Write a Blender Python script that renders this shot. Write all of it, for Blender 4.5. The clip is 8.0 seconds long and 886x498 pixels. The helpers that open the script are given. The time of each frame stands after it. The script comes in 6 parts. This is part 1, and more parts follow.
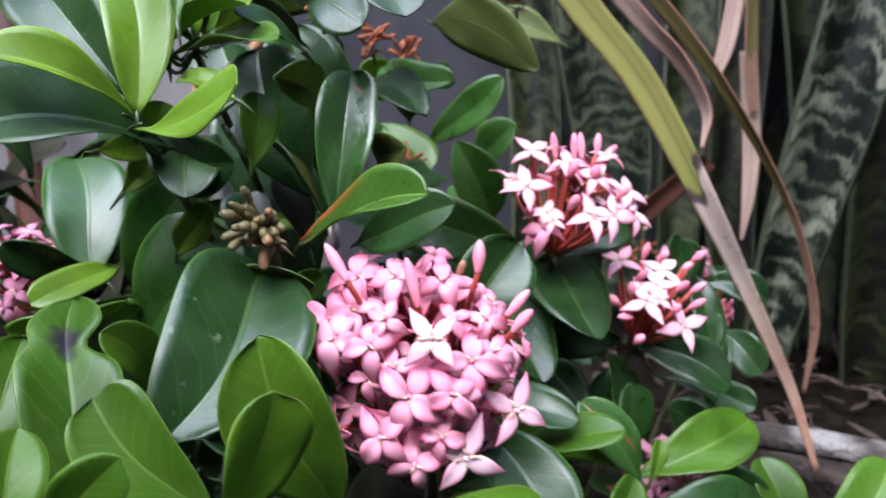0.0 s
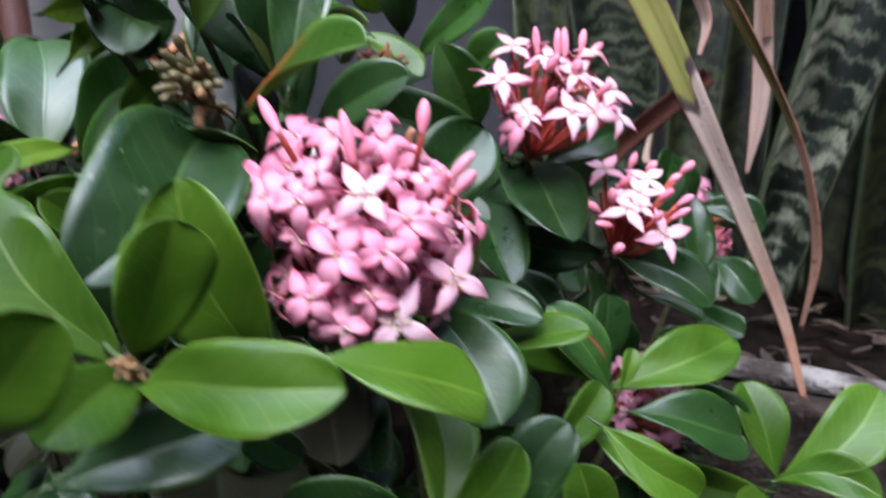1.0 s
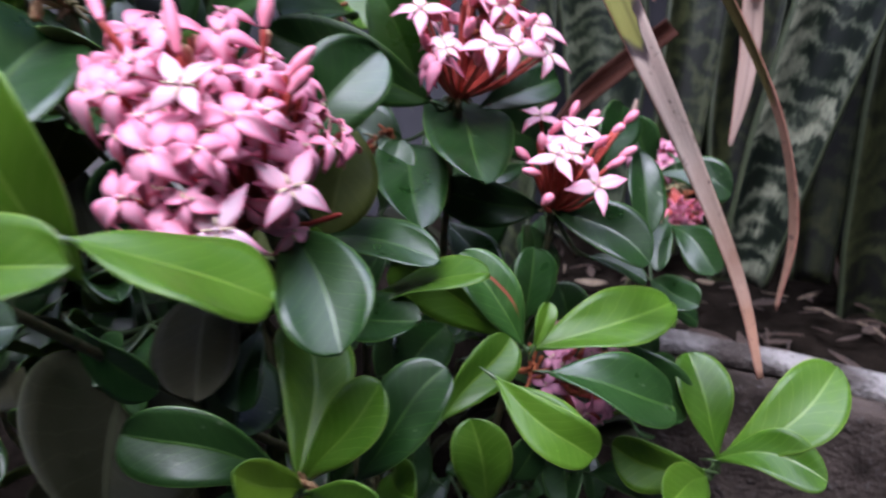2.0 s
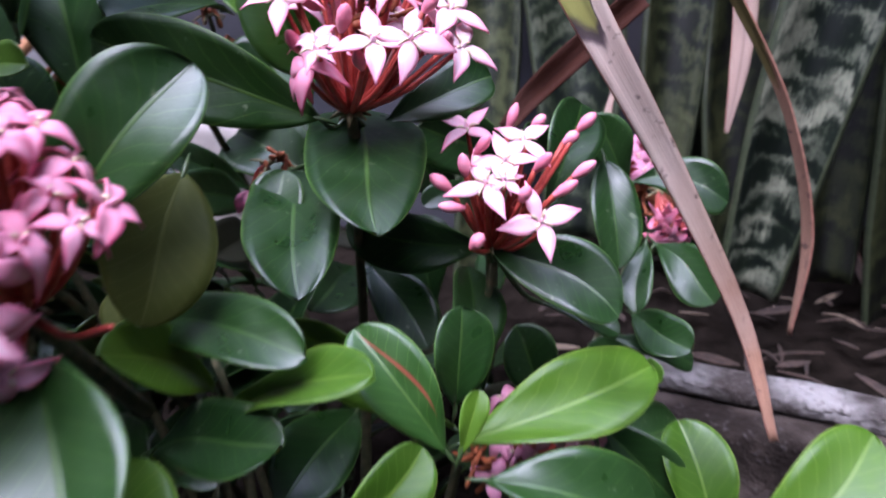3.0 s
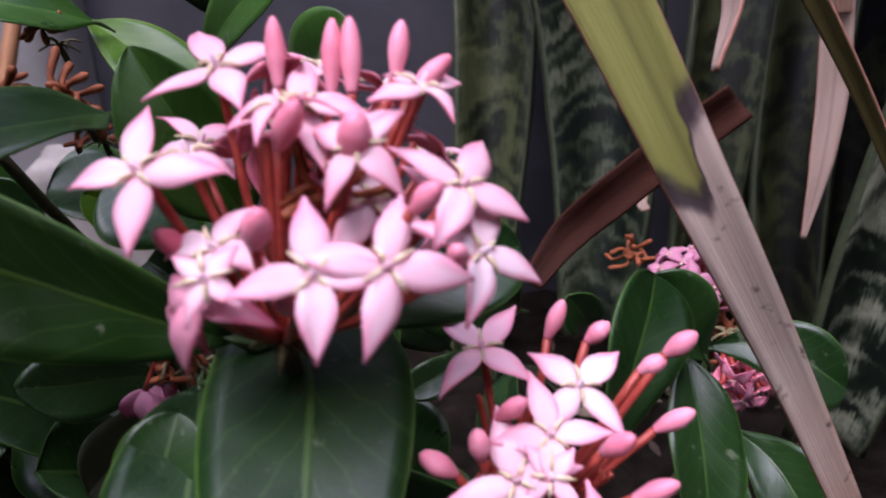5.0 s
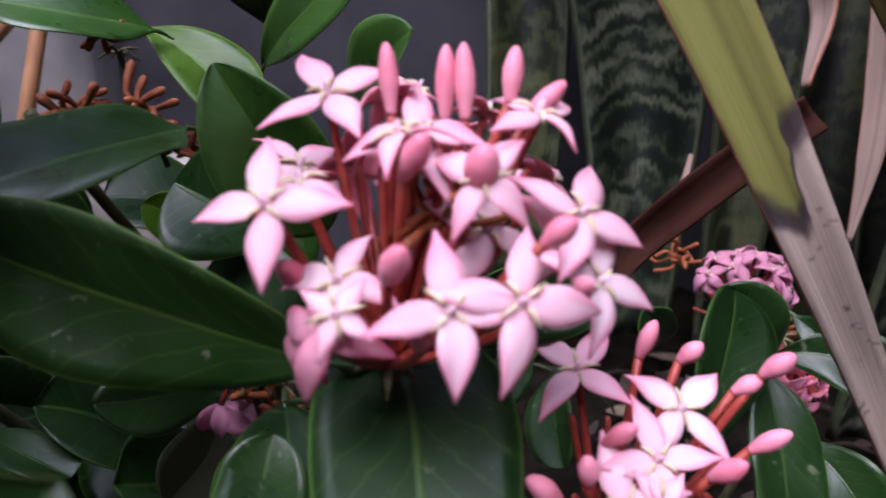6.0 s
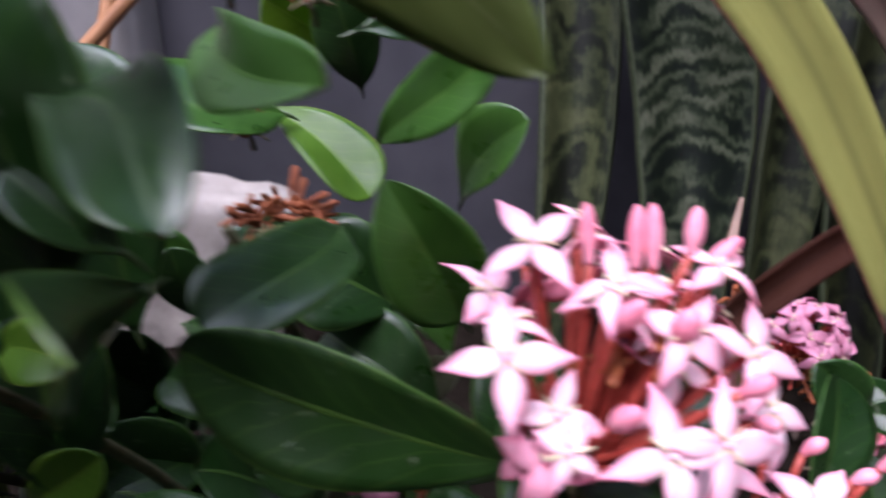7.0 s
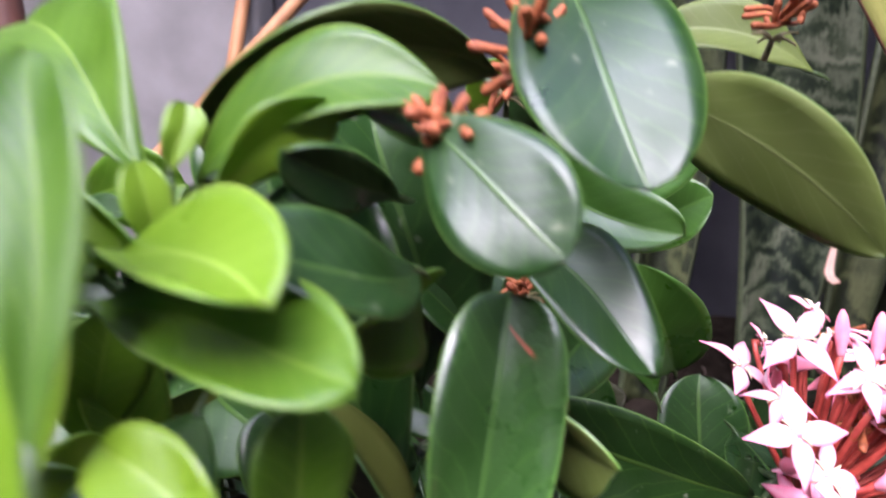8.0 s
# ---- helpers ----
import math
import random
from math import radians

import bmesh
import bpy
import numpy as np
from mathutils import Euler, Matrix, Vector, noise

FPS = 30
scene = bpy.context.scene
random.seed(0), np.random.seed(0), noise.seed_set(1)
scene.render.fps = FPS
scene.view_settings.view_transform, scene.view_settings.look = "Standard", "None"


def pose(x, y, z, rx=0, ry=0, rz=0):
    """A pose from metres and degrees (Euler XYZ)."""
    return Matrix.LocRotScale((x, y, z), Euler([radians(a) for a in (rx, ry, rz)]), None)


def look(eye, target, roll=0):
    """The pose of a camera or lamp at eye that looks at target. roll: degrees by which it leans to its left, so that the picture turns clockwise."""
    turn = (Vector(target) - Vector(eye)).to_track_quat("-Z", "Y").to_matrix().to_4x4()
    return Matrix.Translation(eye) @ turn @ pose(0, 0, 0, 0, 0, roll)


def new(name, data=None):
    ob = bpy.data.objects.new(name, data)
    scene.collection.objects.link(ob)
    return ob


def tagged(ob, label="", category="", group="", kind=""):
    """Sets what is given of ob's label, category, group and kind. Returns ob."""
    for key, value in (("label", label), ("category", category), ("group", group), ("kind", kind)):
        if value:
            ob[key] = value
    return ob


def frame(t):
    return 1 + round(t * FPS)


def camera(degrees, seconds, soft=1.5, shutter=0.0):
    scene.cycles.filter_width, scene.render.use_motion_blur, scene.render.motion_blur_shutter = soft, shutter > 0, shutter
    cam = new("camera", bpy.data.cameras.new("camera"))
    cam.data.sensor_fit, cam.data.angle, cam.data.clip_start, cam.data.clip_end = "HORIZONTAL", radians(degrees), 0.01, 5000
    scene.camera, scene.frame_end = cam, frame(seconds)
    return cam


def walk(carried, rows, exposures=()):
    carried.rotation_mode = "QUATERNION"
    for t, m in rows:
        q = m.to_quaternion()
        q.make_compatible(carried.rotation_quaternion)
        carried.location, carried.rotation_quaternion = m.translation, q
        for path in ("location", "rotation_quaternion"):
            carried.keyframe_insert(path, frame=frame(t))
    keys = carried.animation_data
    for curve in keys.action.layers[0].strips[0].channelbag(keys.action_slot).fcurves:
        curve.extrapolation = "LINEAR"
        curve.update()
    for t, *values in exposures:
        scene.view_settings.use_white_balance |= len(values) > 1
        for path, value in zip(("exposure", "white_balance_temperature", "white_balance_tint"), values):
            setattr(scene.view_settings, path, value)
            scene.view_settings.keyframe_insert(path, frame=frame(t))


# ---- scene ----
cam = camera(65.5, 8.0, soft=1.8, shutter=0.6)
cam.data.dof.use_dof, cam.data.dof.focus_distance, cam.data.dof.aperture_fstop = True, 0.19, 17.0


def aimed(x, y, z, yaw, pitch, roll):
    a, b = radians(yaw), radians(pitch)
    eye = Vector((x, y, z))
    return look(eye, eye + Vector((-math.sin(a) * math.cos(b), math.cos(a) * math.cos(b), math.sin(b))), roll)


# seconds, eye in metres, yaw to the left, pitch up, roll
PATH = [
    (0, 0.0001, 0.0000, 0.2625, -0.00, -16.00, -0.00),
    (0.5, -0.0097, 0.0095, 0.2588, 0.08, -16.33, 0.10),
    (1, 0.0232, 0.0031, 0.2317, 2.00, -18.85, 1.13),
    (1.5, 0.0476, -0.0008, 0.2178, 4.02, -18.82, 2.72),
    (1.7, 0.0565, 0.0037, 0.2126, 4.53, -18.63, 3.17),
    (2.8, 0.1016, 0.0759, 0.2008, 6.52, -20.88, -1.49),
    (3, 0.1002, 0.0952, 0.2083, 5.85, -20.82, -1.26),
    (3.5, 0.0925, 0.1273, 0.2043, 4.95, -21.18, -2.04),
    (4, 0.0873, 0.1633, 0.2124, 4.94, -19.71, -0.91),
    (4.5, 0.0868, 0.1958, 0.2165, 4.28, -19.43, -0.05),
    (4.7, 0.0905, 0.1979, 0.2255, 4.77, -20.57, 0.22),
    (5.8, 0.0722, 0.2037, 0.2381, 4.52, -22.20, -0.03),
    (6, 0.0693, 0.2010, 0.2390, 4.83, -22.53, 0.05),
    (6.5, 0.0585, 0.2015, 0.2487, 4.81, -23.04, 0.48),
    (7, 0.0322, 0.1923, 0.2711, 4.16, -23.79, 0.72),
    (7.3, -0.0021, 0.1819, 0.2811, 4.34, -24.37, 1.14),
    (7.5, -0.0162, 0.1766, 0.2855, 4.19, -24.17, 1.63),
    (7.7, -0.0241, 0.1685, 0.2972, 5.50, -25.48, 2.08),
    (8, -0.0368, 0.1616, 0.3123, 4.55, -26.09, 1.84),
]
# seconds, stops, kelvin, tint
EXPOSURES = [(0, 1.97, 5480, 15), (1.5, 1.83, 5430, 18), (3, 2.08, 5250, 29), (3.5, 2.12, 5300, 25), (4, 2.1, 5400, 24), (4.5, 1.42, 5600, 29), (6.5, 1.23, 5550, 25), (7.5, 2.38, 5550, 24), (8, 2.53, 5750, 28)]
walk(cam, [(t, aimed(*row)) for t, *row in PATH], EXPOSURES)

# ---- light: an overcast sky over a shaded garden corner ----
world = bpy.data.worlds.new("sky")
scene.world = world
world.use_nodes = True
wn = world.node_tree
sky = wn.nodes.new("ShaderNodeTexSky")
sky.sky_type, sky.sun_disc = "NISHITA", False
sky.sun_elevation, sky.sun_rotation = radians(62), radians(200)
sky.air_density, sky.dust_density, sky.ozone_density = 1.0, 4.0, 1.0
wn.nodes["Background"].inputs[1].default_value = 0.12
wn.links.new(sky.outputs[0], wn.nodes["Background"].inputs[0])
sun = new("sun", bpy.data.lights.new("sun", "SUN"))
sun.data.energy, sun.data.angle, sun.data.color = 2.2, radians(65), (1.0, 0.99, 0.975)
sun.matrix_world = look((-0.55, -0.35, 1.9), (0, 0.3, 0))


# ---- materials ----
def material(name, rough=0.5, spec=0.5):
    m = bpy.data.materials.new(name)
    m.use_nodes = True
    b = m.node_tree.nodes["Principled BSDF"]
    b.inputs["Roughness"].default_value = rough
    b.inputs["Specular IOR Level"].default_value = spec
    return m, m.node_tree, b


def node(tree, kind, **values):
    n = tree.nodes.new(kind)
    for key, value in values.items():
        n.inputs[key].default_value = value
    return n


def ramp(tree, source, *stops):
    n = tree.nodes.new("ShaderNodeValToRGB")
    while len(n.color_ramp.elements) < len(stops):
        n.color_ramp.elements.new(0.5)
    for e, (at, colour) in zip(n.color_ramp.elements, stops):
        e.position = at
        e.color = (*colour, 1) if len(colour) == 3 else (colour[0],) * 3 + (1,)
    tree.links.new(source, n.inputs[0])
    return n.outputs[0]


def mixed(tree, a, b, f, kind="MIX"):
    n = tree.nodes.new("ShaderNodeMix")
    n.data_type, n.blend_type = "RGBA", kind
    for slot, value in ((0, f), (6, a), (7, b)):
        if isinstance(value, (int, float)):
            n.inputs[slot].default_value = value
        elif isinstance(value, tuple):
            n.inputs[slot].default_value = (*value, 1)
        else:
            tree.links.new(value, n.inputs[slot])
    return n.outputs[2]


def sums(tree, op, a, b=0.0):
    n = tree.nodes.new("ShaderNodeMath")
    n.operation = op
    for slot, value in ((0, a), (1, b)):
        if isinstance(value, (int, float)):
            n.inputs[slot].default_value = value
        else:
            tree.links.new(value, n.inputs[slot])
    return n.outputs[0]


def grain(tree, scale, detail=4.0, coords=None, stretch=None):
    n = node(tree, "ShaderNodeTexNoise", Scale=scale, Detail=detail)
    c = coords or tree.nodes.new("ShaderNodeTexCoord").outputs["Object"]
    if stretch:
        s = tree.nodes.new("ShaderNodeMapping")
        s.inputs["Scale"].default_value = stretch
        tree.links.new(c, s.inputs["Vector"])
        c = s.outputs[0]
    tree.links.new(c, n.inputs["Vector"])
    return n.outputs["Fac"]


def bump(tree, shader, height, strength=0.3, distance=0.001):
    n = node(tree, "ShaderNodeBump", Strength=strength, Distance=distance)
    tree.links.new(height, n.inputs["Height"])
    tree.links.new(n.outputs[0], shader.inputs["Normal"])


def leaf_material(name, dark, light, vein, rough=0.32, spec=0.5, glow=0.0, crinkle=0.20, edge=None, streak=None, spots=0.0, wither=False, mark_colour=(0.55, 0.10, 0.06), quilt=0.022):
    """Leaf skin: u runs from base to tip, v across; midrib, side veins, blotches, dust."""
    m, t, b = material(name, rough, spec)
    uv = t.nodes.new("ShaderNodeUVMap")
    sep = t.nodes.new("ShaderNodeSeparateXYZ")
    t.links.new(uv.outputs[0], sep.inputs[0])
    u, v = sep.outputs[0], sep.outputs[1]
    side = sums(t, "ABSOLUTE", sums(t, "SUBTRACT", v, 0.5))
    info = t.nodes.new("ShaderNodeObjectInfo").outputs["Random"]
    blotch = grain(t, 90, 3)
    fine = grain(t, 900, 3)
    colour = mixed(t, dark, light, ramp(t, sums(t, "ADD", sums(t, "MULTIPLY", blotch, 0.7), sums(t, "MULTIPLY", info, 0.4)), (0.3, (0,)), (0.8, (1,))))
    # side veins bend towards the tip
    wave = sums(t, "SINE", sums(t, "ADD", sums(t, "MULTIPLY", sums(t, "SUBTRACT", u, sums(t, "MULTIPLY", side, 0.55)), 62.0), sums(t, "MULTIPLY", blotch, 7.0)))
    ribs = ramp(t, wave, (0.90, (0,)), (1.0, (1,)))
    mid = ramp(t, side, (0.0, (1,)), (0.030, (0.75,)), (0.058, (0,)))
    colour = mixed(t, colour, vein, sums(t, "MULTIPLY", ribs, 0.24))
    colour = mixed(t, colour, vein, sums(t, "MULTIPLY", mid, 0.60))
    margin = ramp(t, side, (0.486, (0,)), (0.496, (0.7,)))
    colour = mixed(t, colour, tuple(min(1.0, 1.25 * c) for c in vein), margin)
    if edge:
        where = ramp(t, sums(t, "ADD", side, sums(t, "MULTIPLY", grain(t, 160, 3), 0.35)), (0.5, (0,)), (0.66, (1,)))
        nearness = ramp(t, u, (0.08, (1,)), (0.42, (0,)))
        colour = mixed(t, colour, edge, sums(t, "MULTIPLY", where, nearness))
    if streak:
        at_u, at_v, slope, wide = streak
        off = sums(t, "ABSOLUTE", sums(t, "SUBTRACT", sums(t, "SUBTRACT", u, at_u), sums(t, "MULTIPLY", sums(t, "SUBTRACT", v, at_v), slope)))
        near = sums(t, "ABSOLUTE", sums(t, "SUBTRACT", v, at_v))
        mark = sums(t, "MULTIPLY", ramp(t, sums(t, "ADD", off, sums(t, "MULTIPLY", sums(t, "SUBTRACT", blotch, 0.5), wide)), (wide * 0.4, (0.85,)), (wide, (0,))), ramp(t, near, (min(0.13, 5 * wide), (1,)), (min(0.16, 8 * wide), (0,))))
        colour = mixed(t, colour, mark_colour, mark)
    if spots:
        fleck = ramp(t, grain(t, 260, 2), (0.68, (0,)), (0.76, (1,)))
        colour = mixed(t, colour, (0.30, 0.33, 0.22), sums(t, "MULTIPLY", fleck, spots))
    if wither:
        du, dv = sums(t, "SUBTRACT", u, 0.58), sums(t, "SUBTRACT", v, 0.50)
        far = sums(t, "ADD", sums(t, "MULTIPLY", du, du), sums(t, "MULTIPLY", sums(t, "MULTIPLY", dv, dv), 0.07))
        spot = ramp(t, sums(t, "ADD", far, sums(t, "MULTIPLY", sums(t, "SUBTRACT", grain(t, 220, 4), 0.5), 0.035)), (0.002, (0.97,)), (0.010, (0,)))
        colour = mixed(t, colour, (0.020, 0.012, 0.022), spot)
    speck = ramp(t, grain(t, 1000, 2), (0.70, (0,)), (0.76, (1,)))
    colour = mixed(t, colour, tuple(min(1.0, 2.2 * c + 0.02) for c in light), sums(t, "MULTIPLY", speck, 0.32))
    broad = grain(t, 30, 2)
    colour = mixed(t, colour, tuple(c * 0.45 for c in dark), ramp(t, broad, (0.50, (0,)), (0.72, (0.55,))))
    t.links.new(colour, b.inputs["Base Color"])
    t.links.new(ramp(t, blotch, (0.3, (rough - 0.08,)), (0.72, (rough + 0.16,))), b.inputs["Roughness"])
    height = sums(t, "ADD", sums(t, "MULTIPLY", sums(t, "MULTIPLY", wave, ramp(t, side, (0.02, (0.2,)), (0.16, (1,)), (0.40, (0.7,)), (0.48, (0,)))), quilt), sums(t, "ADD", sums(t, "MULTIPLY", blotch, 0.9), sums(t, "MULTIPLY", fine, 0.12)))
    cells = node(t, "ShaderNodeTexVoronoi", Scale=420.0)
    cells.feature = "DISTANCE_TO_EDGE"
    t.links.new(node(t, "ShaderNodeTexCoord").outputs["Object"], cells.inputs["Vector"])
    net = ramp(t, cells.outputs["Distance"], (0.0, (1,)), (0.12, (0,)))
    height = sums(t, "SUBTRACT", height, sums(t, "ADD", sums(t, "MULTIPLY", mid, 0.9), sums(t, "MULTIPLY", net, 0.05)))
    bump(t, b, height, crinkle, 0.0012)
    if glow:
        tr = node(t, "ShaderNodeBsdfTranslucent")
        t.links.new(mixed(t, colour, (0.45, 0.75, 0.05), 0.5), tr.inputs[0])
        mx = node(t, "ShaderNodeMixShader", Fac=glow)
        t.links.new(b.outputs[0], mx.inputs[1])
        t.links.new(tr.outputs[0], mx.inputs[2])
        t.links.new(mx.outputs[0], t.nodes["Material Output"].inputs[0])
    return m


LEAF_DARK = leaf_material("leaf_mature", (0.007, 0.026, 0.004), (0.016, 0.047, 0.008), (0.06, 0.12, 0.02), 0.34, 0.42, spots=0.25)
LEAF_MID = leaf_material("leaf_green", (0.034, 0.088, 0.004), (0.066, 0.142, 0.006), (0.16, 0.25, 0.03), 0.38, 0.34, glow=0.15, quilt=0.06)
LEAF_YOUNG = leaf_material("leaf_young", (0.105, 0.205, 0.007), (0.165, 0.285, 0.014), (0.27, 0.38, 0.06), 0.33, 0.5, glow=0.25, quilt=0.05)
LEAF_OLIVE = leaf_material("leaf_underside", (0.088, 0.118, 0.024), (0.132, 0.168, 0.040), (0.23, 0.27, 0.09), 0.5, 0.35, glow=0.42)
# darker copy of the olive leaf, with deep shade put into its colour
LEAF_SHADE = leaf_material("leaf_olive_shaded", (0.046, 0.057, 0.010), (0.080, 0.094, 0.017), (0.12, 0.135, 0.033), 0.55, 0.15, glow=0.2)
LEAF_RED = leaf_material("leaf_reddened", (0.034, 0.090, 0.007), (0.060, 0.135, 0.012), (0.17, 0.26, 0.04), 0.33, 0.5, glow=0.1, edge=(0.42, 0.07, 0.02), quilt=0.05)
LEAF_BURNT = leaf_material("leaf_burnt", (0.022, 0.068, 0.009), (0.042, 0.108, 0.014), (0.12, 0.2, 0.04), 0.34, 0.5, streak=(0.52, 0.30, 2.1, 0.07), spots=0.3, quilt=0.05, mark_colour=(0.27, 0.045, 0.035))
LEAF_SCAR = leaf_material("leaf_scarred", (0.012, 0.042, 0.006), (0.026, 0.074, 0.011), (0.10, 0.22, 0.04), 0.3, 0.6, streak=(0.72, 0.30, 0.45, 0.016), crinkle=0.4, quilt=0.035)
# dull leaf whose near-black colour holds the deep shade inside the bush
LEAF_DULL_SHADED = leaf_material("leaf_dull_shaded", (0.013, 0.014, 0.006), (0.024, 0.024, 0.011), (0.04, 0.045, 0.022), 0.55, 0.15)
LEAF_WITHERED = leaf_material("leaf_withered", (0.030, 0.080, 0.004), (0.058, 0.128, 0.007), (0.15, 0.24, 0.03), 0.40, 0.30, glow=0.12, wither=True)
LEAF_FRESH = leaf_material("leaf_fresh", (0.018, 0.062, 0.006), (0.036, 0.100, 0.010), (0.09, 0.18, 0.03), 0.32, 0.6, glow=0.08)
LEAF_SCRATCHED = leaf_material("leaf_scratched", (0.006, 0.022, 0.003), (0.014, 0.040, 0.006), (0.07, 0.13, 0.02), 0.40, 0.3, streak=(0.45, 0.84, 0.35, 0.003), spots=0.3, mark_colour=(0.22, 0.26, 0.22))
RIM = {}
for name, colour in (("rim_green", (0.045, 0.11, 0.02)), ("rim_bright", (0.11, 0.22, 0.035)), ("rim_dull", (0.03, 0.035, 0.015)), ("petiole", (0.05, 0.085, 0.025))):
    RIM[name], t, b = material(name, 0.4)
    t.links.new(mixed(t, colour, tuple(c * 0.7 for c in colour), grain(t, 300)), b.inputs["Base Color"])
TINT = {
    "dark": (LEAF_DARK, LEAF_OLIVE, RIM["rim_green"]), "mid": (LEAF_MID, LEAF_OLIVE, RIM["rim_bright"]),
    "young": (LEAF_YOUNG, LEAF_YOUNG, RIM["rim_bright"]), "olive": (LEAF_OLIVE, LEAF_DARK, RIM["rim_bright"]),
    "shaded_olive": (LEAF_SHADE, LEAF_DARK, RIM["rim_green"]), "red": (LEAF_RED, LEAF_OLIVE, RIM["rim_bright"]), "burnt": (LEAF_BURNT, LEAF_OLIVE, RIM["rim_bright"]),
    "scar": (LEAF_SCAR, LEAF_OLIVE, RIM["rim_bright"]), "green": (LEAF_FRESH, LEAF_OLIVE, RIM["rim_green"]), "scratched": (LEAF_SCRATCHED, LEAF_OLIVE, RIM["rim_green"]), "withered": (LEAF_WITHERED, LEAF_OLIVE, RIM["rim_bright"]), "dull": (LEAF_DULL_SHADED, LEAF_DULL_SHADED, RIM["rim_dull"]),
}


def petal_material(name, core, outer):
    m, t, b = material(name, 0.55, 0.3)
    uv = t.nodes.new("ShaderNodeUVMap")
    sep = t.nodes.new("ShaderNodeSeparateXYZ")
    t.links.new(uv.outputs[0], sep.inputs[0])
    side = sums(t, "ABSOLUTE", sums(t, "SUBTRACT", sep.outputs[1], 0.5))
    fade = sums(t, "ADD", sums(t, "MULTIPLY", sep.outputs[0], 0.55), sums(t, "ADD", sums(t, "MULTIPLY", side, 0.7), sums(t, "MULTIPLY", grain(t, 250, 3), 0.35)))
    colour = mixed(t, core, outer, ramp(t, fade, (0.56, (0,)), (0.78, (0.45,)), (1.0, (1,))))
    colour = mixed(t, colour, outer, sums(t, "MULTIPLY", ramp(t, grain(t, 60, 2), (0.45, (0,)), (0.75, (1,))), 0.35))
    info = t.nodes.new("ShaderNodeObjectInfo").outputs["Random"]
    colour = mixed(t, colour, outer, sums(t, "MULTIPLY", info, 0.22))
    lines = sums(t, "SINE", sums(t, "MULTIPLY", sep.outputs[1], 60.0))
    t.links.new(colour, b.inputs["Base Color"])
    b.inputs["Sheen Weight"].default_value = 0.12
    bump(t, b, sums(t, "ADD", sums(t, "MULTIPLY", lines, 0.05), grain(t, 500, 3)), 0.25, 0.0004)
    tr = node(t, "ShaderNodeBsdfTranslucent")
    t.links.new(colour, tr.inputs[0])
    mx = node(t, "ShaderNodeMixShader", Fac=0.36)
    t.links.new(b.outputs[0], mx.inputs[1])
    t.links.new(tr.outputs[0], mx.inputs[2])
    t.links.new(mx.outputs[0], t.nodes["Material Output"].inputs[0])
    return m


def plain(name, dark, light, rough=0.5, scale=300.0, relief=0.3, depth=0.0005, spec=0.5, stretch=None):
    m, t, b = material(name, rough, spec)
    g = grain(t, scale, 5, stretch=stretch)
    t.links.new(mixed(t, dark, light, ramp(t, g, (0.3, (0,)), (0.7, (1,)))), b.inputs["Base Color"])
    bump(t, b, g, relief, depth)
    return m


PETAL_PALE = petal_material("petal_pale_pink", (0.99, 0.85, 0.91), (0.92, 0.30, 0.48))
PETAL_ROSE = petal_material("petal_rose", (0.96, 0.55, 0.68), (0.79, 0.115, 0.27))
PETAL_DUSKY = petal_material("petal_dusky", (0.76, 0.38, 0.51), (0.55, 0.16, 0.27))
BUD_PINK = plain("bud_pink", (0.74, 0.18, 0.26), (0.88, 0.35, 0.44), 0.45, 120, 0.15, spec=0.35)
STALK_RED = plain("stalk_red", (0.30, 0.035, 0.025), (0.45, 0.075, 0.05), 0.45, 400)
CREAM = plain("stamen_cream", (0.62, 0.50, 0.30), (0.82, 0.70, 0.50), 0.6, 600)
CALYX_BROWN = plain("calyx_dried", (0.16, 0.035, 0.010), (0.34, 0.095, 0.025), 0.7, 350, 0.6, 0.001)
BUD_GREEN = plain("bud_green", (0.095, 0.085, 0.03), (0.20, 0.165, 0.07), 0.5, 260, 0.4)
BUD_TAN = plain("bud_tan", (0.19, 0.10, 0.04), (0.33, 0.20, 0.09), 0.7, 500, 0.7, 0.001)
BUD_FADED = plain("bud_faded", (0.42, 0.20, 0.12), (0.60, 0.33, 0.20), 0.6, 300, 0.5)
TWIG = plain("twig_green_brown", (0.035, 0.045, 0.015), (0.10, 0.085, 0.035), 0.7, 300, 0.6, 0.001)
BRACT = plain("bract_olive", (0.10, 0.075, 0.03), (0.20, 0.17, 0.07), 0.6, 500)


# ---- mesh helpers ----
def unit(v):
    return v.normalized()


def part(name, bm, mats, parent, label="", smooth=True):
    """Links a bmesh as one mesh object under a thing or a part."""
    me = bpy.data.meshes.new(name)
    bm.to_mesh(me)
    bm.free()
    for m in mats if isinstance(mats, (tuple, list)) else (mats,):
        me.materials.append(m)
    if smooth:
        me.polygons.foreach_set("use_smooth", [True] * len(me.polygons))
    ob = new(name, me)
    ob.parent = parent
    return tagged(ob, label)


def curve_points(points, count):
    """Points evenly placed on a smooth line through the given ones."""
    p = [Vector(q) for q in points]
    p = [2 * p[0] - p[1]] + p + [2 * p[-1] - p[-2]]
    out = []
    for k in range(count):
        f = k / (count - 1) * (len(p) - 3)
        i = min(int(f), len(p) - 4)
        s = f - i
        a, b, c, d = p[i : i + 4]
        out.append(0.5 * (2 * b + (c - a) * s + (2 * a - 5 * b + 4 * c - d) * s * s + (3 * b - a - 3 * c + d) * s ** 3))
    return out


def along(values, s):
    f = s * (len(values) - 1)
    i = min(int(f), len(values) - 2)
    return values[i] + (values[i + 1] - values[i]) * (f - i)


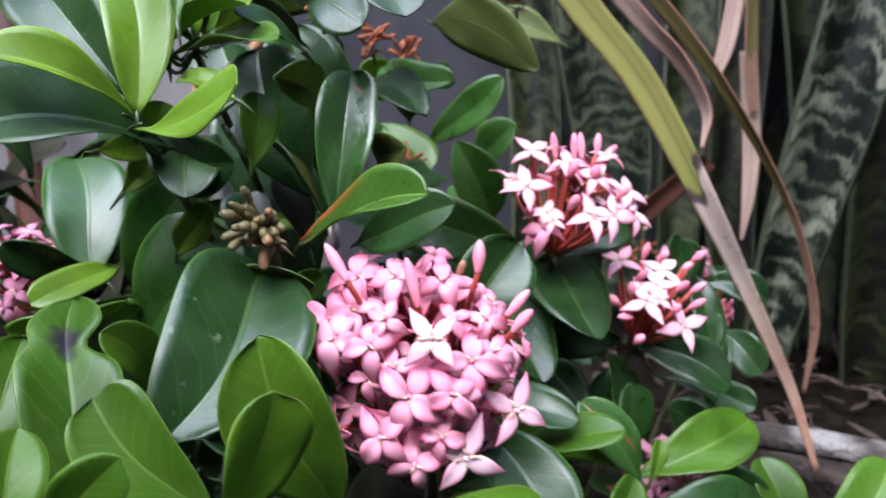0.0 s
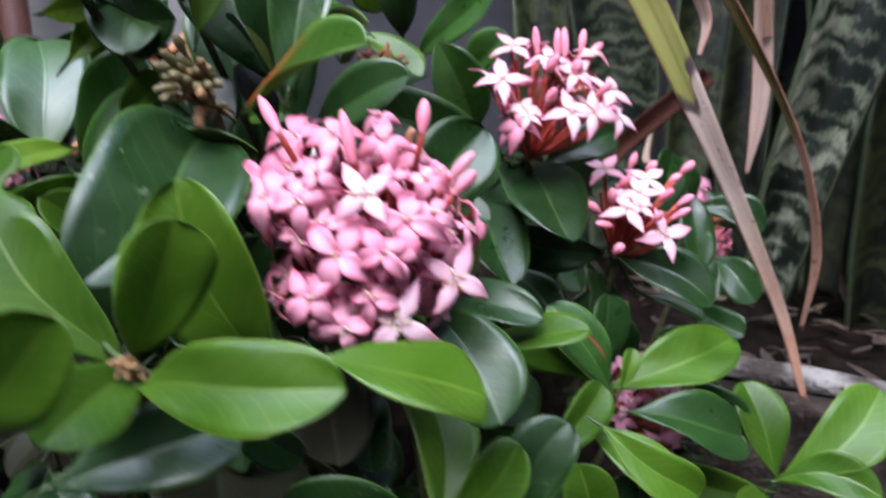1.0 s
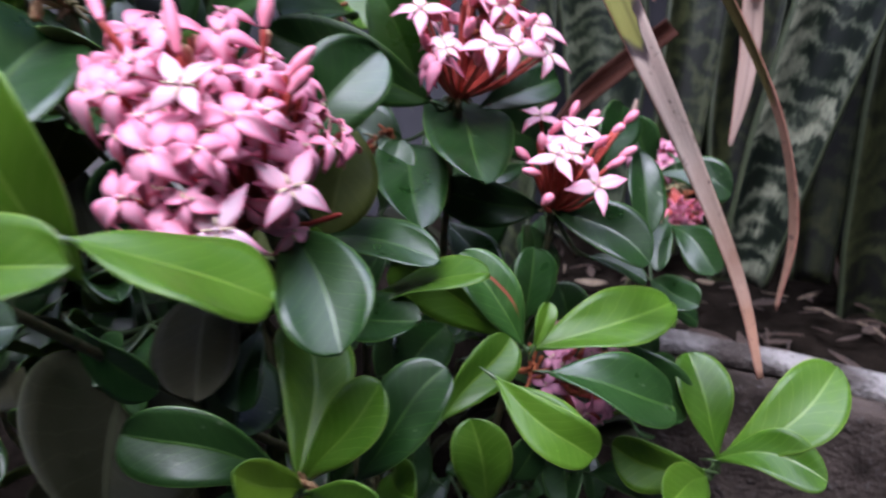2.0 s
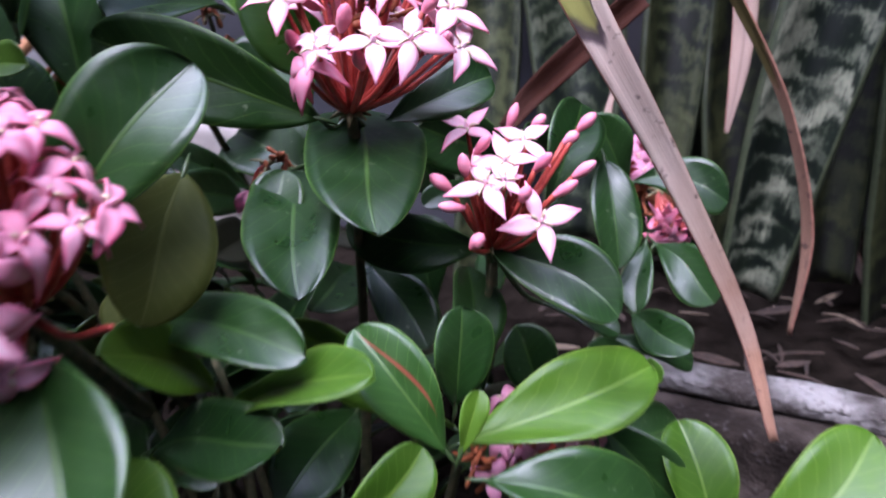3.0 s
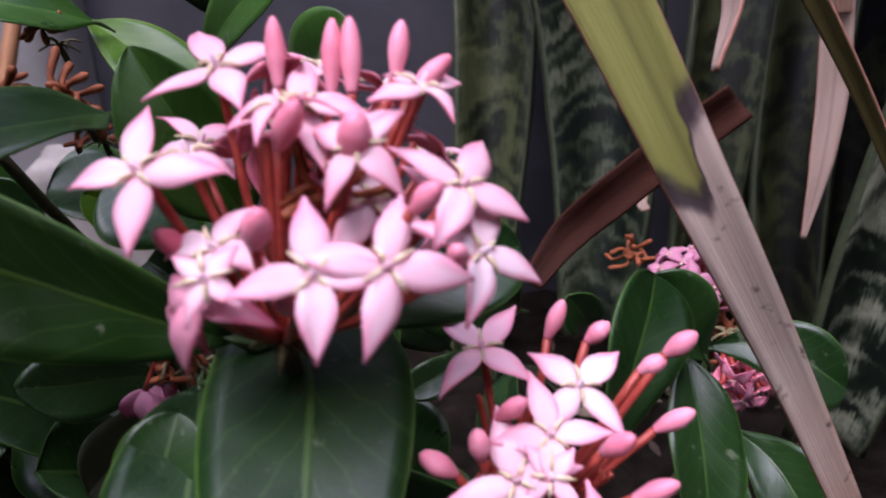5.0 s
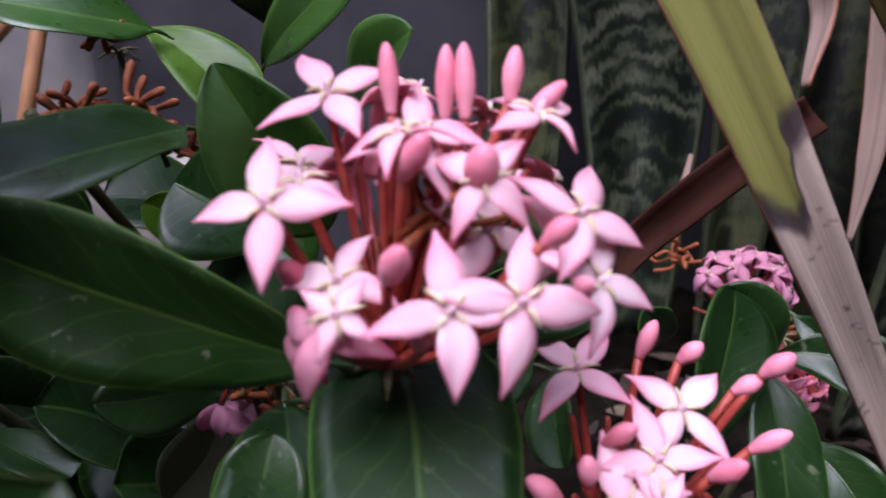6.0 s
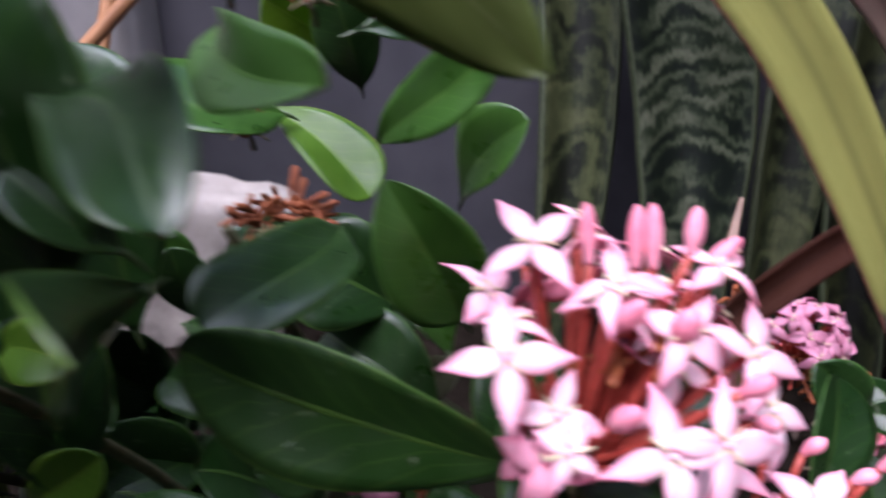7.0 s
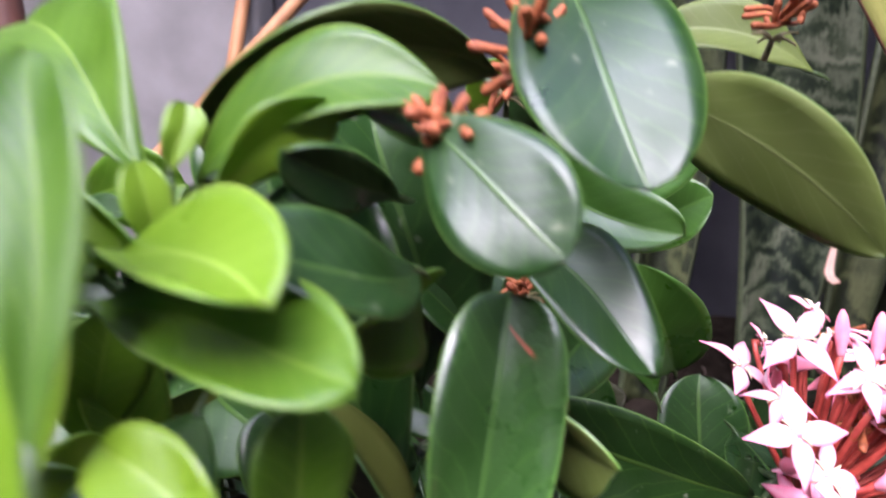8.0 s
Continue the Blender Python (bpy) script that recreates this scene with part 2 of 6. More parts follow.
def tube(bm, points, radii, sides=6, slot=0, count=None):
    """A round stem of changing thickness along a smooth line, closed at both ends."""
    pts = curve_points(points, count or 3 * len(points))
    n = len(pts)
    ring, side = [], None
    for k, p in enumerate(pts):
        d = unit(pts[min(k + 1, n - 1)] - pts[max(k - 1, 0)])
        side = unit((side or d.orthogonal()) - d * d.dot(side or d.orthogonal()))
        up = d.cross(side)
        r = along(radii, k / (n - 1))
        ring.append([bm.verts.new(p + r * (math.cos(a) * side + math.sin(a) * up)) for a in (math.tau * q / sides for q in range(sides))])
    for a, b in zip(ring, ring[1:]):
        for q in range(sides):
            bm.faces.new((a[q], a[(q + 1) % sides], b[(q + 1) % sides], b[q])).material_index = slot
    bm.faces.new(ring[0][::-1]).material_index = slot
    bm.faces.new(ring[-1]).material_index = slot


def sheet(bm, place, rows, cols, thick, slots=(0, 1, 2), closed=True):
    """A thin closed skin over place(s, c) -> (point, normal), s 0..1 along, c -1..1 across; with uv."""
    uv = bm.loops.layers.uv.verify()
    top, low, tex = [], [], {}
    for i in range(rows + 1):
        a, b = [], []
        for j in range(cols + 1):
            s, c = i / rows, 2 * j / cols - 1
            p, n = place(s, c)
            for row, sign in ((a, 0.5), (b, -0.5)):
                v = bm.verts.new(p + n * (thick * sign))
                tex[v] = (s, c / 2 + 0.5)
                row.append(v)
        top.append(a)
        low.append(b)

    def face(vs, slot):
        f = bm.faces.new(vs)
        f.material_index = slot
        for loop in f.loops:
            loop[uv].uv = tex[loop.vert]

    for i in range(rows):
        for j in range(cols):
            face((top[i][j], top[i][j + 1], top[i + 1][j + 1], top[i + 1][j]), slots[0])
            face((low[i + 1][j], low[i + 1][j + 1], low[i][j + 1], low[i][j]), slots[1])
        face((top[i + 1][0], low[i + 1][0], low[i][0], top[i][0]), slots[2])
        face((top[i][cols], low[i][cols], low[i + 1][cols], top[i + 1][cols]), slots[2])
    for j in range(cols):
        face((top[0][j], low[0][j], low[0][j + 1], top[0][j + 1]), slots[2])
        face((top[rows][j + 1], low[rows][j + 1], low[rows][j], top[rows][j]), slots[2])


# ---- the ixora: leaves, florets, buds ----
def leaf(shoot, base, tip, width, roll=0, arch=0.06, cup=0.12, bow=0.0, tint="dark", label="", stalk=None, point=None):
    """One obovate leathery leaf. roll turns its face about the midrib (0: as far up as it can face)."""
    base, tip = Vector(base), Vector(tip)
    chance = random.Random(round(base.x * 7e4) + round(base.y * 3e5) + round(base.z * 1.1e5))
    length = (tip - base).length
    axis = unit(tip - base)
    up = Vector((0, 0, 1)) - axis * axis.z
    up = unit(up) if up.length > 0.05 else unit(Vector((0, -1, 0)) + axis * axis.y)
    turn = Matrix.Rotation(radians(roll), 3, axis)
    up = turn @ up
    left = up.cross(axis)
    wave, phase = chance.uniform(0.010, 0.028), chance.uniform(0, 6)
    cup, arch = cup * 1.5 + chance.uniform(0.08, 0.24), arch + chance.uniform(-0.01, 0.05)
    full = chance.uniform(0.88, 1.12)
    blunt = chance.uniform(0.38, 0.56)
    if point:
        full, blunt = point if isinstance(point, tuple) else (full, 0.86 * point)
    lean = chance.uniform(-0.07, 0.07)
    peak = (full / (full + blunt)) ** full * (blunt / (full + blunt)) ** blunt

    def place(s, c):
        c = math.copysign(abs(c) ** 1.5, c)
        e = 1 - (1 - s) ** 1.35 * (1 - 0.35 * s)
        w = 0.5 * width * (max(e, 0.0) ** full * max(1 - e, 0.0) ** blunt / peak if 0 < e < 1 else 0.0)
        w = max(w, 0.0009 if s < 0.5 else 0.00025)
        if tint == "withered":
            w *= 1 - (0.58 if c < 0 else 0.22) * math.exp(-((e - 0.72) / 0.075) ** 2)
        h = 4 * e * (1 - e)
        middle = base + axis * (length * e) + up * (arch * length * h) + left * (bow * length * h)
        middle += left * (lean * length * h * math.sin(2.6 * e + phase))
        ripple = wave * length * math.sin(9 * e + phase + 2.2 * c) * abs(c) ** 2
        ripple -= 0.35 * wave * length * max(0.0, abs(c) - 0.8) * (1 + math.sin(5 * e + 2 * phase))
        ripple += 0.05 * wave * length * math.sin(42 * (e - 0.25 * abs(c)) + phase) * abs(c) * (1.2 - abs(c))
        lift = cup * w * (abs(c) ** 1.12) + ripple
        slope = arch * 4 * (1 - 2 * e)
        n = unit(up - axis * slope - left * (cup * 1.1 * math.copysign(abs(c) ** 0.2, c)))
        return middle + left * (w * c) * (1 - 0.06 * cup * abs(c)) + up * lift, n

    bm = bmesh.new()
    sheet(bm, place, 30, 12, 0.0004)
    tube(bm, [base - axis * 0.006 - up * 0.002, base - axis * 0.001, base + axis * 0.004], [0.0003, 0.0008, 0.0005], 5, 3)
    if stalk is not None:
        tube(bm, [stalk, stalk.lerp(base, 0.55) - Vector((0, 0, 0.004)), base], [0.0011, 0.0009, 0.0008], 5, 3, 7)
    ob = part("leaf", bm, TINT[tint] + (RIM["petiole"],), shoot, label)
    for f in ob.data.polygons:
        f.use_smooth = f.material_index != 2
    return ob


def petal_sheet(bm, centre, out, up, length, width, droop, slots, blunt=1.0):
    side = up.cross(out)
    loose = 1.1 if blunt > 1 else 2.2
    twist, bend, fold = random.uniform(-0.5, 0.5) * loose, random.uniform(-0.13, 0.13) * loose, random.uniform(-0.30, 0.22) * loose

    def place(s, c):
        w = 0.5 * width * (0.36 * (1 - s) + math.sin(math.pi * s ** (0.9 + 0.5 * (1 - blunt))) ** blunt) * (1 - 0.35 * s * s) + 0.00015
        if s > 0.98:
            w = 0.0002
        drop = -droop * length * s * s + (0.05 if blunt > 1 else 0.14) * length * math.sin(math.pi * s) + twist * w * c * s
        p = centre + out * (length * (0.06 + 0.94 * s)) + side * (w * c + bend * length * s * s) + up * (drop - fold * w * abs(c) + 0.06 * w * math.sin(7 * s + 3 * c))
        return p, unit(up + out * (2 * droop * s) + side * (fold * math.copysign(min(1.0, 3 * abs(c)), c)))

    sheet(bm, place, 8, 4, 0.00032, slots)


def floret(head, base, centre, tip, tint, droop=None, curve=0.15, face=None):
    """An open four-petalled flower on its long red tube; tip is where one petal ends."""
    base, centre, tip = Vector(base), Vector(centre), Vector(tip)
    outward = unit(Vector(face)) if face else unit(centre - base)
    first = tip - centre
    length = min(max(first.length, 0.0072), 0.0132)
    first = unit(first)
    up = unit(outward - first * outward.dot(first))
    first = unit(first - up * first.dot(up))
    bm = bmesh.new()
    for k in range(4):
        turn = Matrix.Rotation(k * math.pi / 2 + random.uniform(-0.14, 0.14), 3, up)
        out = turn @ first
        wide = random.uniform(0.31, 0.40) if tint is PETAL_PALE else random.uniform(0.38, 0.50)
        petal_sheet(bm, centre, out, up, length * random.uniform(0.90, 1.06), length * wide,
                    random.uniform(0.02, 0.30) if droop is None else droop + random.uniform(-0.12, 0.14) * (1 if tint is PETAL_PALE else 2.4), (0, 1, 1), 1.12 if tint is PETAL_PALE else 0.88)
    for k in range(4 if tint is PETAL_PALE else 2):
        turn = Matrix.Rotation((k + 0.5) * math.pi / 2, 3, up)
        out = turn @ first
        reach = random.uniform(0.0034, 0.0050) if tint is PETAL_PALE else random.uniform(0.0018, 0.0030)
        tube(bm, [centre + out * 0.0008, centre + out * 0.45 * reach + up * 0.0011, centre + out * reach + up * random.uniform(-0.0002, 0.0009)], [0.00022, 0.00050, 0.00018], 5, 3, 6)
    tube(bm, [centre - up * 0.0006, centre + up * 0.0004, centre + up * 0.0025], [0.0011, 0.0008, 0.0003], 5, 0, 4)
    mid = (base + centre) / 2 - up * 0.0 + Vector((0, 0, -curve * (centre - base).length * 0.5))
    tube(bm, [base, mid, centre - up * 0.0025, centre - up * 0.0004], [0.0010, 0.0009, 0.0008, 0.0010], 6, 2, 9)
    return part("floret", bm, (tint, BUD_PINK if tint is not PETAL_DUSKY else PETAL_DUSKY, STALK_RED, CREAM), head)


def bud(head, base, low, tip, fat=0.0016, slim=False):
    """A closed pink bud on its red tube, plump or still slim."""
    base, low, tip = Vector(base), Vector(low), Vector(tip)
    low = low.lerp(tip, random.uniform(-0.22, 0.06) if slim else random.uniform(0.06, 0.26))
    fat *= random.uniform(0.88, 1.16) * (1.0 if slim else 1.2)
    bm = bmesh.new()
    mid = (base + low) / 2 + Vector((0, 0, -0.06 * (low - base).length))
    tube(bm, [base, mid, low], [0.0010, 0.0009, 0.0009], 6, 1, 8)
    d = tip - low
    tube(bm, [low, low + d * 0.18, low + d * 0.40, low + d * 0.62, low + d * 0.86, tip], [0.0009, fat * 0.74, fat * 1.02, fat * 1.04, fat * 0.72, 0.0004], 9, 0, 16)
    return part("bud", bm, (BUD_PINK, STALK_RED), head)


# ---- setting: ground, kerb, planting bed, back wall ----
SOIL = plain("soil_damp", (0.005, 0.004, 0.003), (0.017, 0.013, 0.010), 1.0, 60, 1.0, 0.006, 0.0)
PAVING = plain("paving_grey", (0.011, 0.011, 0.011), (0.028, 0.028, 0.029), 0.95, 25, 0.6, 0.003, 0.05)
m, t, b = material("concrete_weathered", 0.9, 0.25)
big, small = grain(t, 22, 6), grain(t, 260, 6)
col = mixed(t, (0.045, 0.036, 0.030), (0.30, 0.28, 0.26), ramp(t, big, (0.40, (0,)), (0.58, (1,))))
col = mixed(t, col, (0.07, 0.06, 0.05), ramp(t, small, (0.56, (0,)), (0.72, (0.8,))))
t.links.new(col, b.inputs["Base Color"])
col = mixed(t, col, (0.19, 0.165, 0.155), ramp(t, grain(t, 700, 4), (0.55, (0,)), (0.75, (0.6,))))
t.links.new(col, b.inputs["Base Color"])
bump(t, b, sums(t, "ADD", big, sums(t, "MULTIPLY", small, 0.8)), 1.0, 0.006)
CONCRETE = m
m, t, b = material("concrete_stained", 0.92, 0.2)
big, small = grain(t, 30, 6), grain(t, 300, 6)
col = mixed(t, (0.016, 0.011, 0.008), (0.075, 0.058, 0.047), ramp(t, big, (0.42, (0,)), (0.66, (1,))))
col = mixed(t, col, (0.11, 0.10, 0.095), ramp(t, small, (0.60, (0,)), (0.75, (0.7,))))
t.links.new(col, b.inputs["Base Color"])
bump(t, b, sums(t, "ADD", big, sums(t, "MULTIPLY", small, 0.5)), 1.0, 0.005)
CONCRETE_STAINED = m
WALL_DARK = plain("wall_slate_grey", (0.030, 0.030, 0.036), (0.060, 0.058, 0.066), 0.8, 14, 0.4, 0.002, 0.3)
WALL_LIGHT = plain("plaster_grey", (0.20, 0.19, 0.185), (0.30, 0.285, 0.28), 0.85, 18, 0.4, 0.002, 0.3)
WOOD = plain("wood_red_brown", (0.055, 0.018, 0.012), (0.12, 0.045, 0.028), 0.6, 60, 0.5, 0.001, stretch=(1, 1, 0.08))
CANE = plain("cane_tan", (0.25, 0.105, 0.04), (0.42, 0.20, 0.085), 0.6, 80, 0.4, 0.001, stretch=(1, 1, 0.1))
PALE_STONE = plain("stone_pale", (0.27, 0.24, 0.215), (0.39, 0.35, 0.315), 0.85, 60, 0.7, 0.003, 0.3)


def rough_box(name, size, mat, cut=(1, 1, 1), wobble=0.002, bevel=0.004, parent=None):
    bm = bmesh.new()
    bmesh.ops.create_cube(bm, size=1)
    bmesh.ops.scale(bm, vec=size, verts=bm.verts)
    bmesh.ops.bevel(bm, geom=bm.edges[:], offset=bevel, segments=2, affect="EDGES", profile=0.5)
    bmesh.ops.subdivide_edges(bm, edges=[e for e in bm.edges if e.calc_length() > 0.02], cuts=cut[0], use_grid_fill=True)
    bmesh.ops.triangulate(bm, faces=[f for f in bm.faces if len(f.verts) > 4])
    for v in bm.verts:
        v.co += wobble * noise.noise_vector(v.co * 45)
    return part(name, bm, mat, parent)


def grid_ground(name, x0, x1, y0, y1, z, step, mat, relief, label):
    bm = bmesh.new()
    nx, ny = max(2, int((x1 - x0) / step)), max(2, int((y1 - y0) / step))
    rows = [[bm.verts.new((x0 + (x1 - x0) * i / nx, y0 + (y1 - y0) * j / ny,
                           z + relief * noise.noise(Vector((i * step * 30, j * step * 30, z))) + 0.5 * relief * noise.noise(Vector((i * step * 110, j * step * 110, 5)))))
             for j in range(ny + 1)] for i in range(nx + 1)]
    for i in range(nx):
        for j in range(ny):
            bm.faces.new((rows[i][j], rows[i + 1][j], rows[i + 1][j + 1], rows[i][j + 1]))
    return tagged(part(name, bm, mat, None), label, "ground", kind="structure")


bm = bmesh.new()
bmesh.ops.create_grid(bm, x_segments=2, y_segments=2, size=400)
ground = part("ground", bm, PAVING, None, smooth=False)
ground.location.z = -0.16
tagged(ground, "dull grey paving below the planted bed", "ground", kind="structure")
bed = grid_ground("planting_bed", -0.75, 0.815, 0.30, 0.70, 0.0, 0.012, SOIL, 0.010, "dark damp soil of the bed, strewn with litter")
for v in bed.data.vertices:
    # the bed ends at the kerb, which runs slantwise
    line = 0.409 - 0.36 * (v.co.x - 0.193)
    if v.co.y < line:
        v.co.z = -0.13 + 0.35 * v.co.z

kerb = rough_box("kerb", (0.61, 0.022, 0.010), CONCRETE, (20,), 0.0028, 0.003)
kerb.matrix_world = pose(0.4491, 0.3232, 0.0170, 0, 0, -19.6)
tagged(kerb, "worn pale concrete kerb along the soil bed", "kerb", kind="structure")
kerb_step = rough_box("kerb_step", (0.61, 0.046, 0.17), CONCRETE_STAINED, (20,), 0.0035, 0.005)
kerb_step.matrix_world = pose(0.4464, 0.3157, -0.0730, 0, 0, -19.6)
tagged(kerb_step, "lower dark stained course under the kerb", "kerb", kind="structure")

wall_back = rough_box("wall_back", (1.24, 0.10, 2.2), WALL_DARK, (6,), 0.0, 0.004)
wall_back.location = (0.40, 0.76, -0.05)
tagged(wall_back, "dark slate grey rendered wall behind the plants", "wall", kind="structure")
wall_left = rough_box("wall_left", (0.83, 0.12, 2.2), WALL_LIGHT, (6,), 0.0, 0.006)
wall_left.matrix_world = pose(-0.635, 0.735, -0.05)
tagged(wall_left, "pale grey plastered pier next to the dark wall", "wall", kind="structure")

stone = rough_box("pale_stone", (0.12, 0.05, 0.14), PALE_STONE, (5,), 0.008, 0.012)
stone.matrix_world = pose(-0.172, 0.635, 0.050, 4, 10, 8)
tagged(stone, "pale pinkish broken stone leaning at the wall", "stone")

# unseen walls added to cut low skylight; light falls from the open sky above
BLOCKER = plain("blocker_render", (0.06, 0.058, 0.055), (0.11, 0.105, 0.10), 0.9, 10, 0.4, 0.003, 0.2)
for name, size, at, text in (("wall_rear", (1.66, 0.2, 1.8), (-0.015, -1.05, 0.74), "dull rendered wall, unseen, added to block skylight from behind"),
                             ("wall_west", (0.2, 1.82, 1.6), (-0.95, -0.24, 0.64), "dull rendered wall, unseen, added to block skylight from the left"),
                             ("wall_east", (0.2, 1.85, 1.9), (0.92, -0.225, 0.79), "dull rendered wall, unseen, added to darken the right side")):
    wall = rough_box(name, size, BLOCKER, (4,), 0.0, 0.01)
    wall.location = at
    tagged(wall, text, "wall", kind="structure")

# unseen slab, added to keep the sky off the snake plants and soil
ledge = rough_box("roof_ledge", (0.625, 0.425, 0.05), WALL_DARK, (4,), 0.0, 0.006)
ledge.location = (0.505, 0.4925, 0.66)
tagged(ledge, "unseen dark slab added to shade the snake plants", "ledge", kind="structure")


def post(name, foot, top, radius, mat, label, category):
    bm = bmesh.new()
    foot, top = Vector(foot), Vector(top)
    tube(bm, [foot, foot.lerp(top, 0.33) + Vector((0.002, 0, 0)), foot.lerp(top, 0.66) - Vector((0.002, 0, 0)), top], [radius, radius * 0.96, radius * 1.02, radius * 0.94], 10, 0, 24)
    return tagged(part(name, bm, mat, None), label, category)


# ---- snake plant ----
def snake_material(name, tones, rough, bands=34.0):
    m, t, b = material(name, rough, 0.22)
    uv = t.nodes.new("ShaderNodeUVMap")
    sep = t.nodes.new("ShaderNodeSeparateXYZ")
    t.links.new(uv.outputs[0], sep.inputs[0])
    info = t.nodes.new("ShaderNodeObjectInfo").outputs["Random"]
    u, v = sep.outputs[0], sep.outputs[1]
    across = sums(t, "SUBTRACT", v, 0.5)
    # cross bands sag in the middle of the leaf, wander, and break up into teeth along the fibres
    fibre = t.nodes.new("ShaderNodeMapping")
    fibre.inputs["Scale"].default_value = (26, 34, 1)
    t.links.new(uv.outputs[0], fibre.inputs["Vector"])
    teeth = sums(t, "SUBTRACT", grain(t, 1.0, 3, coords=fibre.outputs[0]), 0.5)
    drift = sums(t, "SUBTRACT", grain(t, 38, 3), 0.5)
    run = sums(t, "ADD", sums(t, "MULTIPLY", u, bands), sums(t, "MULTIPLY", info, 40.0))
    run = sums(t, "ADD", run, sums(t, "MULTIPLY", sums(t, "MULTIPLY", across, across), 3.0))
    run = sums(t, "ADD", run, sums(t, "ADD", sums(t, "MULTIPLY", drift, 3.4), sums(t, "MULTIPLY", teeth, 0.9)))
    band = sums(t, "MULTIPLY", sums(t, "ADD", sums(t, "SINE", sums(t, "MULTIPLY", run, 6.2832)), 1.0), 0.5)
    place = t.nodes.new("ShaderNodeCombineXYZ")
    t.links.new(sums(t, "MULTIPLY", run, 0.45), place.inputs[0])
    t.links.new(sums(t, "MULTIPLY", v, 1.6), place.inputs[1])
    n = node(t, "ShaderNodeTexNoise", Scale=1.0, Detail=2.0)
    t.links.new(place.outputs[0], n.inputs["Vector"])
    tone = sums(t, "ADD", sums(t, "MULTIPLY", band, 0.23), sums(t, "MULTIPLY", n.outputs["Fac"], 0.98))
    tone = sums(t, "ADD", tone, sums(t, "MULTIPLY", sums(t, "SUBTRACT", grain(t, 420, 4), 0.5), 0.22))
    col = ramp(t, tone, *zip((0.46, 0.56, 0.66, 0.90), tones))
    t.links.new(col, b.inputs["Base Color"])
    bump(t, b, grain(t, 300, 4, stretch=(1, 1, 0.15)), 0.25, 0.001)
    return m


SNAKE = snake_material("snake_leaf", ((0.003, 0.005, 0.003), (0.010, 0.015, 0.007), (0.032, 0.040, 0.022), (0.085, 0.092, 0.060)), 0.5, 20.0)
# olive tones lowered so these leaves carry the shade in their colour
SNAKE_SHADED = snake_material("snake_leaf_shaded", ((0.002, 0.002, 0.001), (0.005, 0.006, 0.002), (0.013, 0.016, 0.005), (0.030, 0.034, 0.011)), 0.6, 15.0)
SNAKE_OLIVE = snake_material("snake_leaf_mottled", ((0.004, 0.005, 0.002), (0.012, 0.016, 0.006), (0.030, 0.037, 0.014), (0.058, 0.064, 0.026)), 0.55, 15.0)
SNAKE_PALE = snake_material("snake_leaf_pale", ((0.003, 0.005, 0.003), (0.006, 0.010, 0.005), (0.047, 0.055, 0.036), (0.185, 0.19, 0.132)), 0.45, 22.0)
SNAKE_EDGE = plain("snake_edge", (0.020, 0.028, 0.012), (0.045, 0.055, 0.025), 0.5)


def blade(name, parent, points, widths, face, hollow, thick, mats, rows=40, cols=8, label="", twist=0.0, slots=(0, 1, 2), wavy=0.0):
    """A long strap-like leaf along a smooth line; face is the way its broad side looks, hollow its trough."""
    pts = curve_points(points, rows + 1)
    face = Vector(face)

    def place(s, c):
        k = round(s * rows)
        d = unit(pts[min(k + 1, rows)] - pts[max(k - 1, 0)])
        n = unit(face - d * face.dot(d))
        n = Matrix.Rotation(radians(twist * s), 3, d) @ n
        side = n.cross(d)
        w = 0.5 * along(widths, s)
        wobble = wavy * w * math.sin(11 * s + 2 * c)
        p = pts[k] + side * (w * c) + n * (hollow * w * (c * c - 0.5) + wobble)
        return p, unit(n - side * (2 * hollow * c))

    bm = bmesh.new()
    sheet(bm, place, rows, cols, thick, slots)
    return part(name, bm, mats, parent, label)


STRAP_EDGE = plain("strap_edge", (0.24, 0.09, 0.06), (0.38, 0.18, 0.12), 0.6)


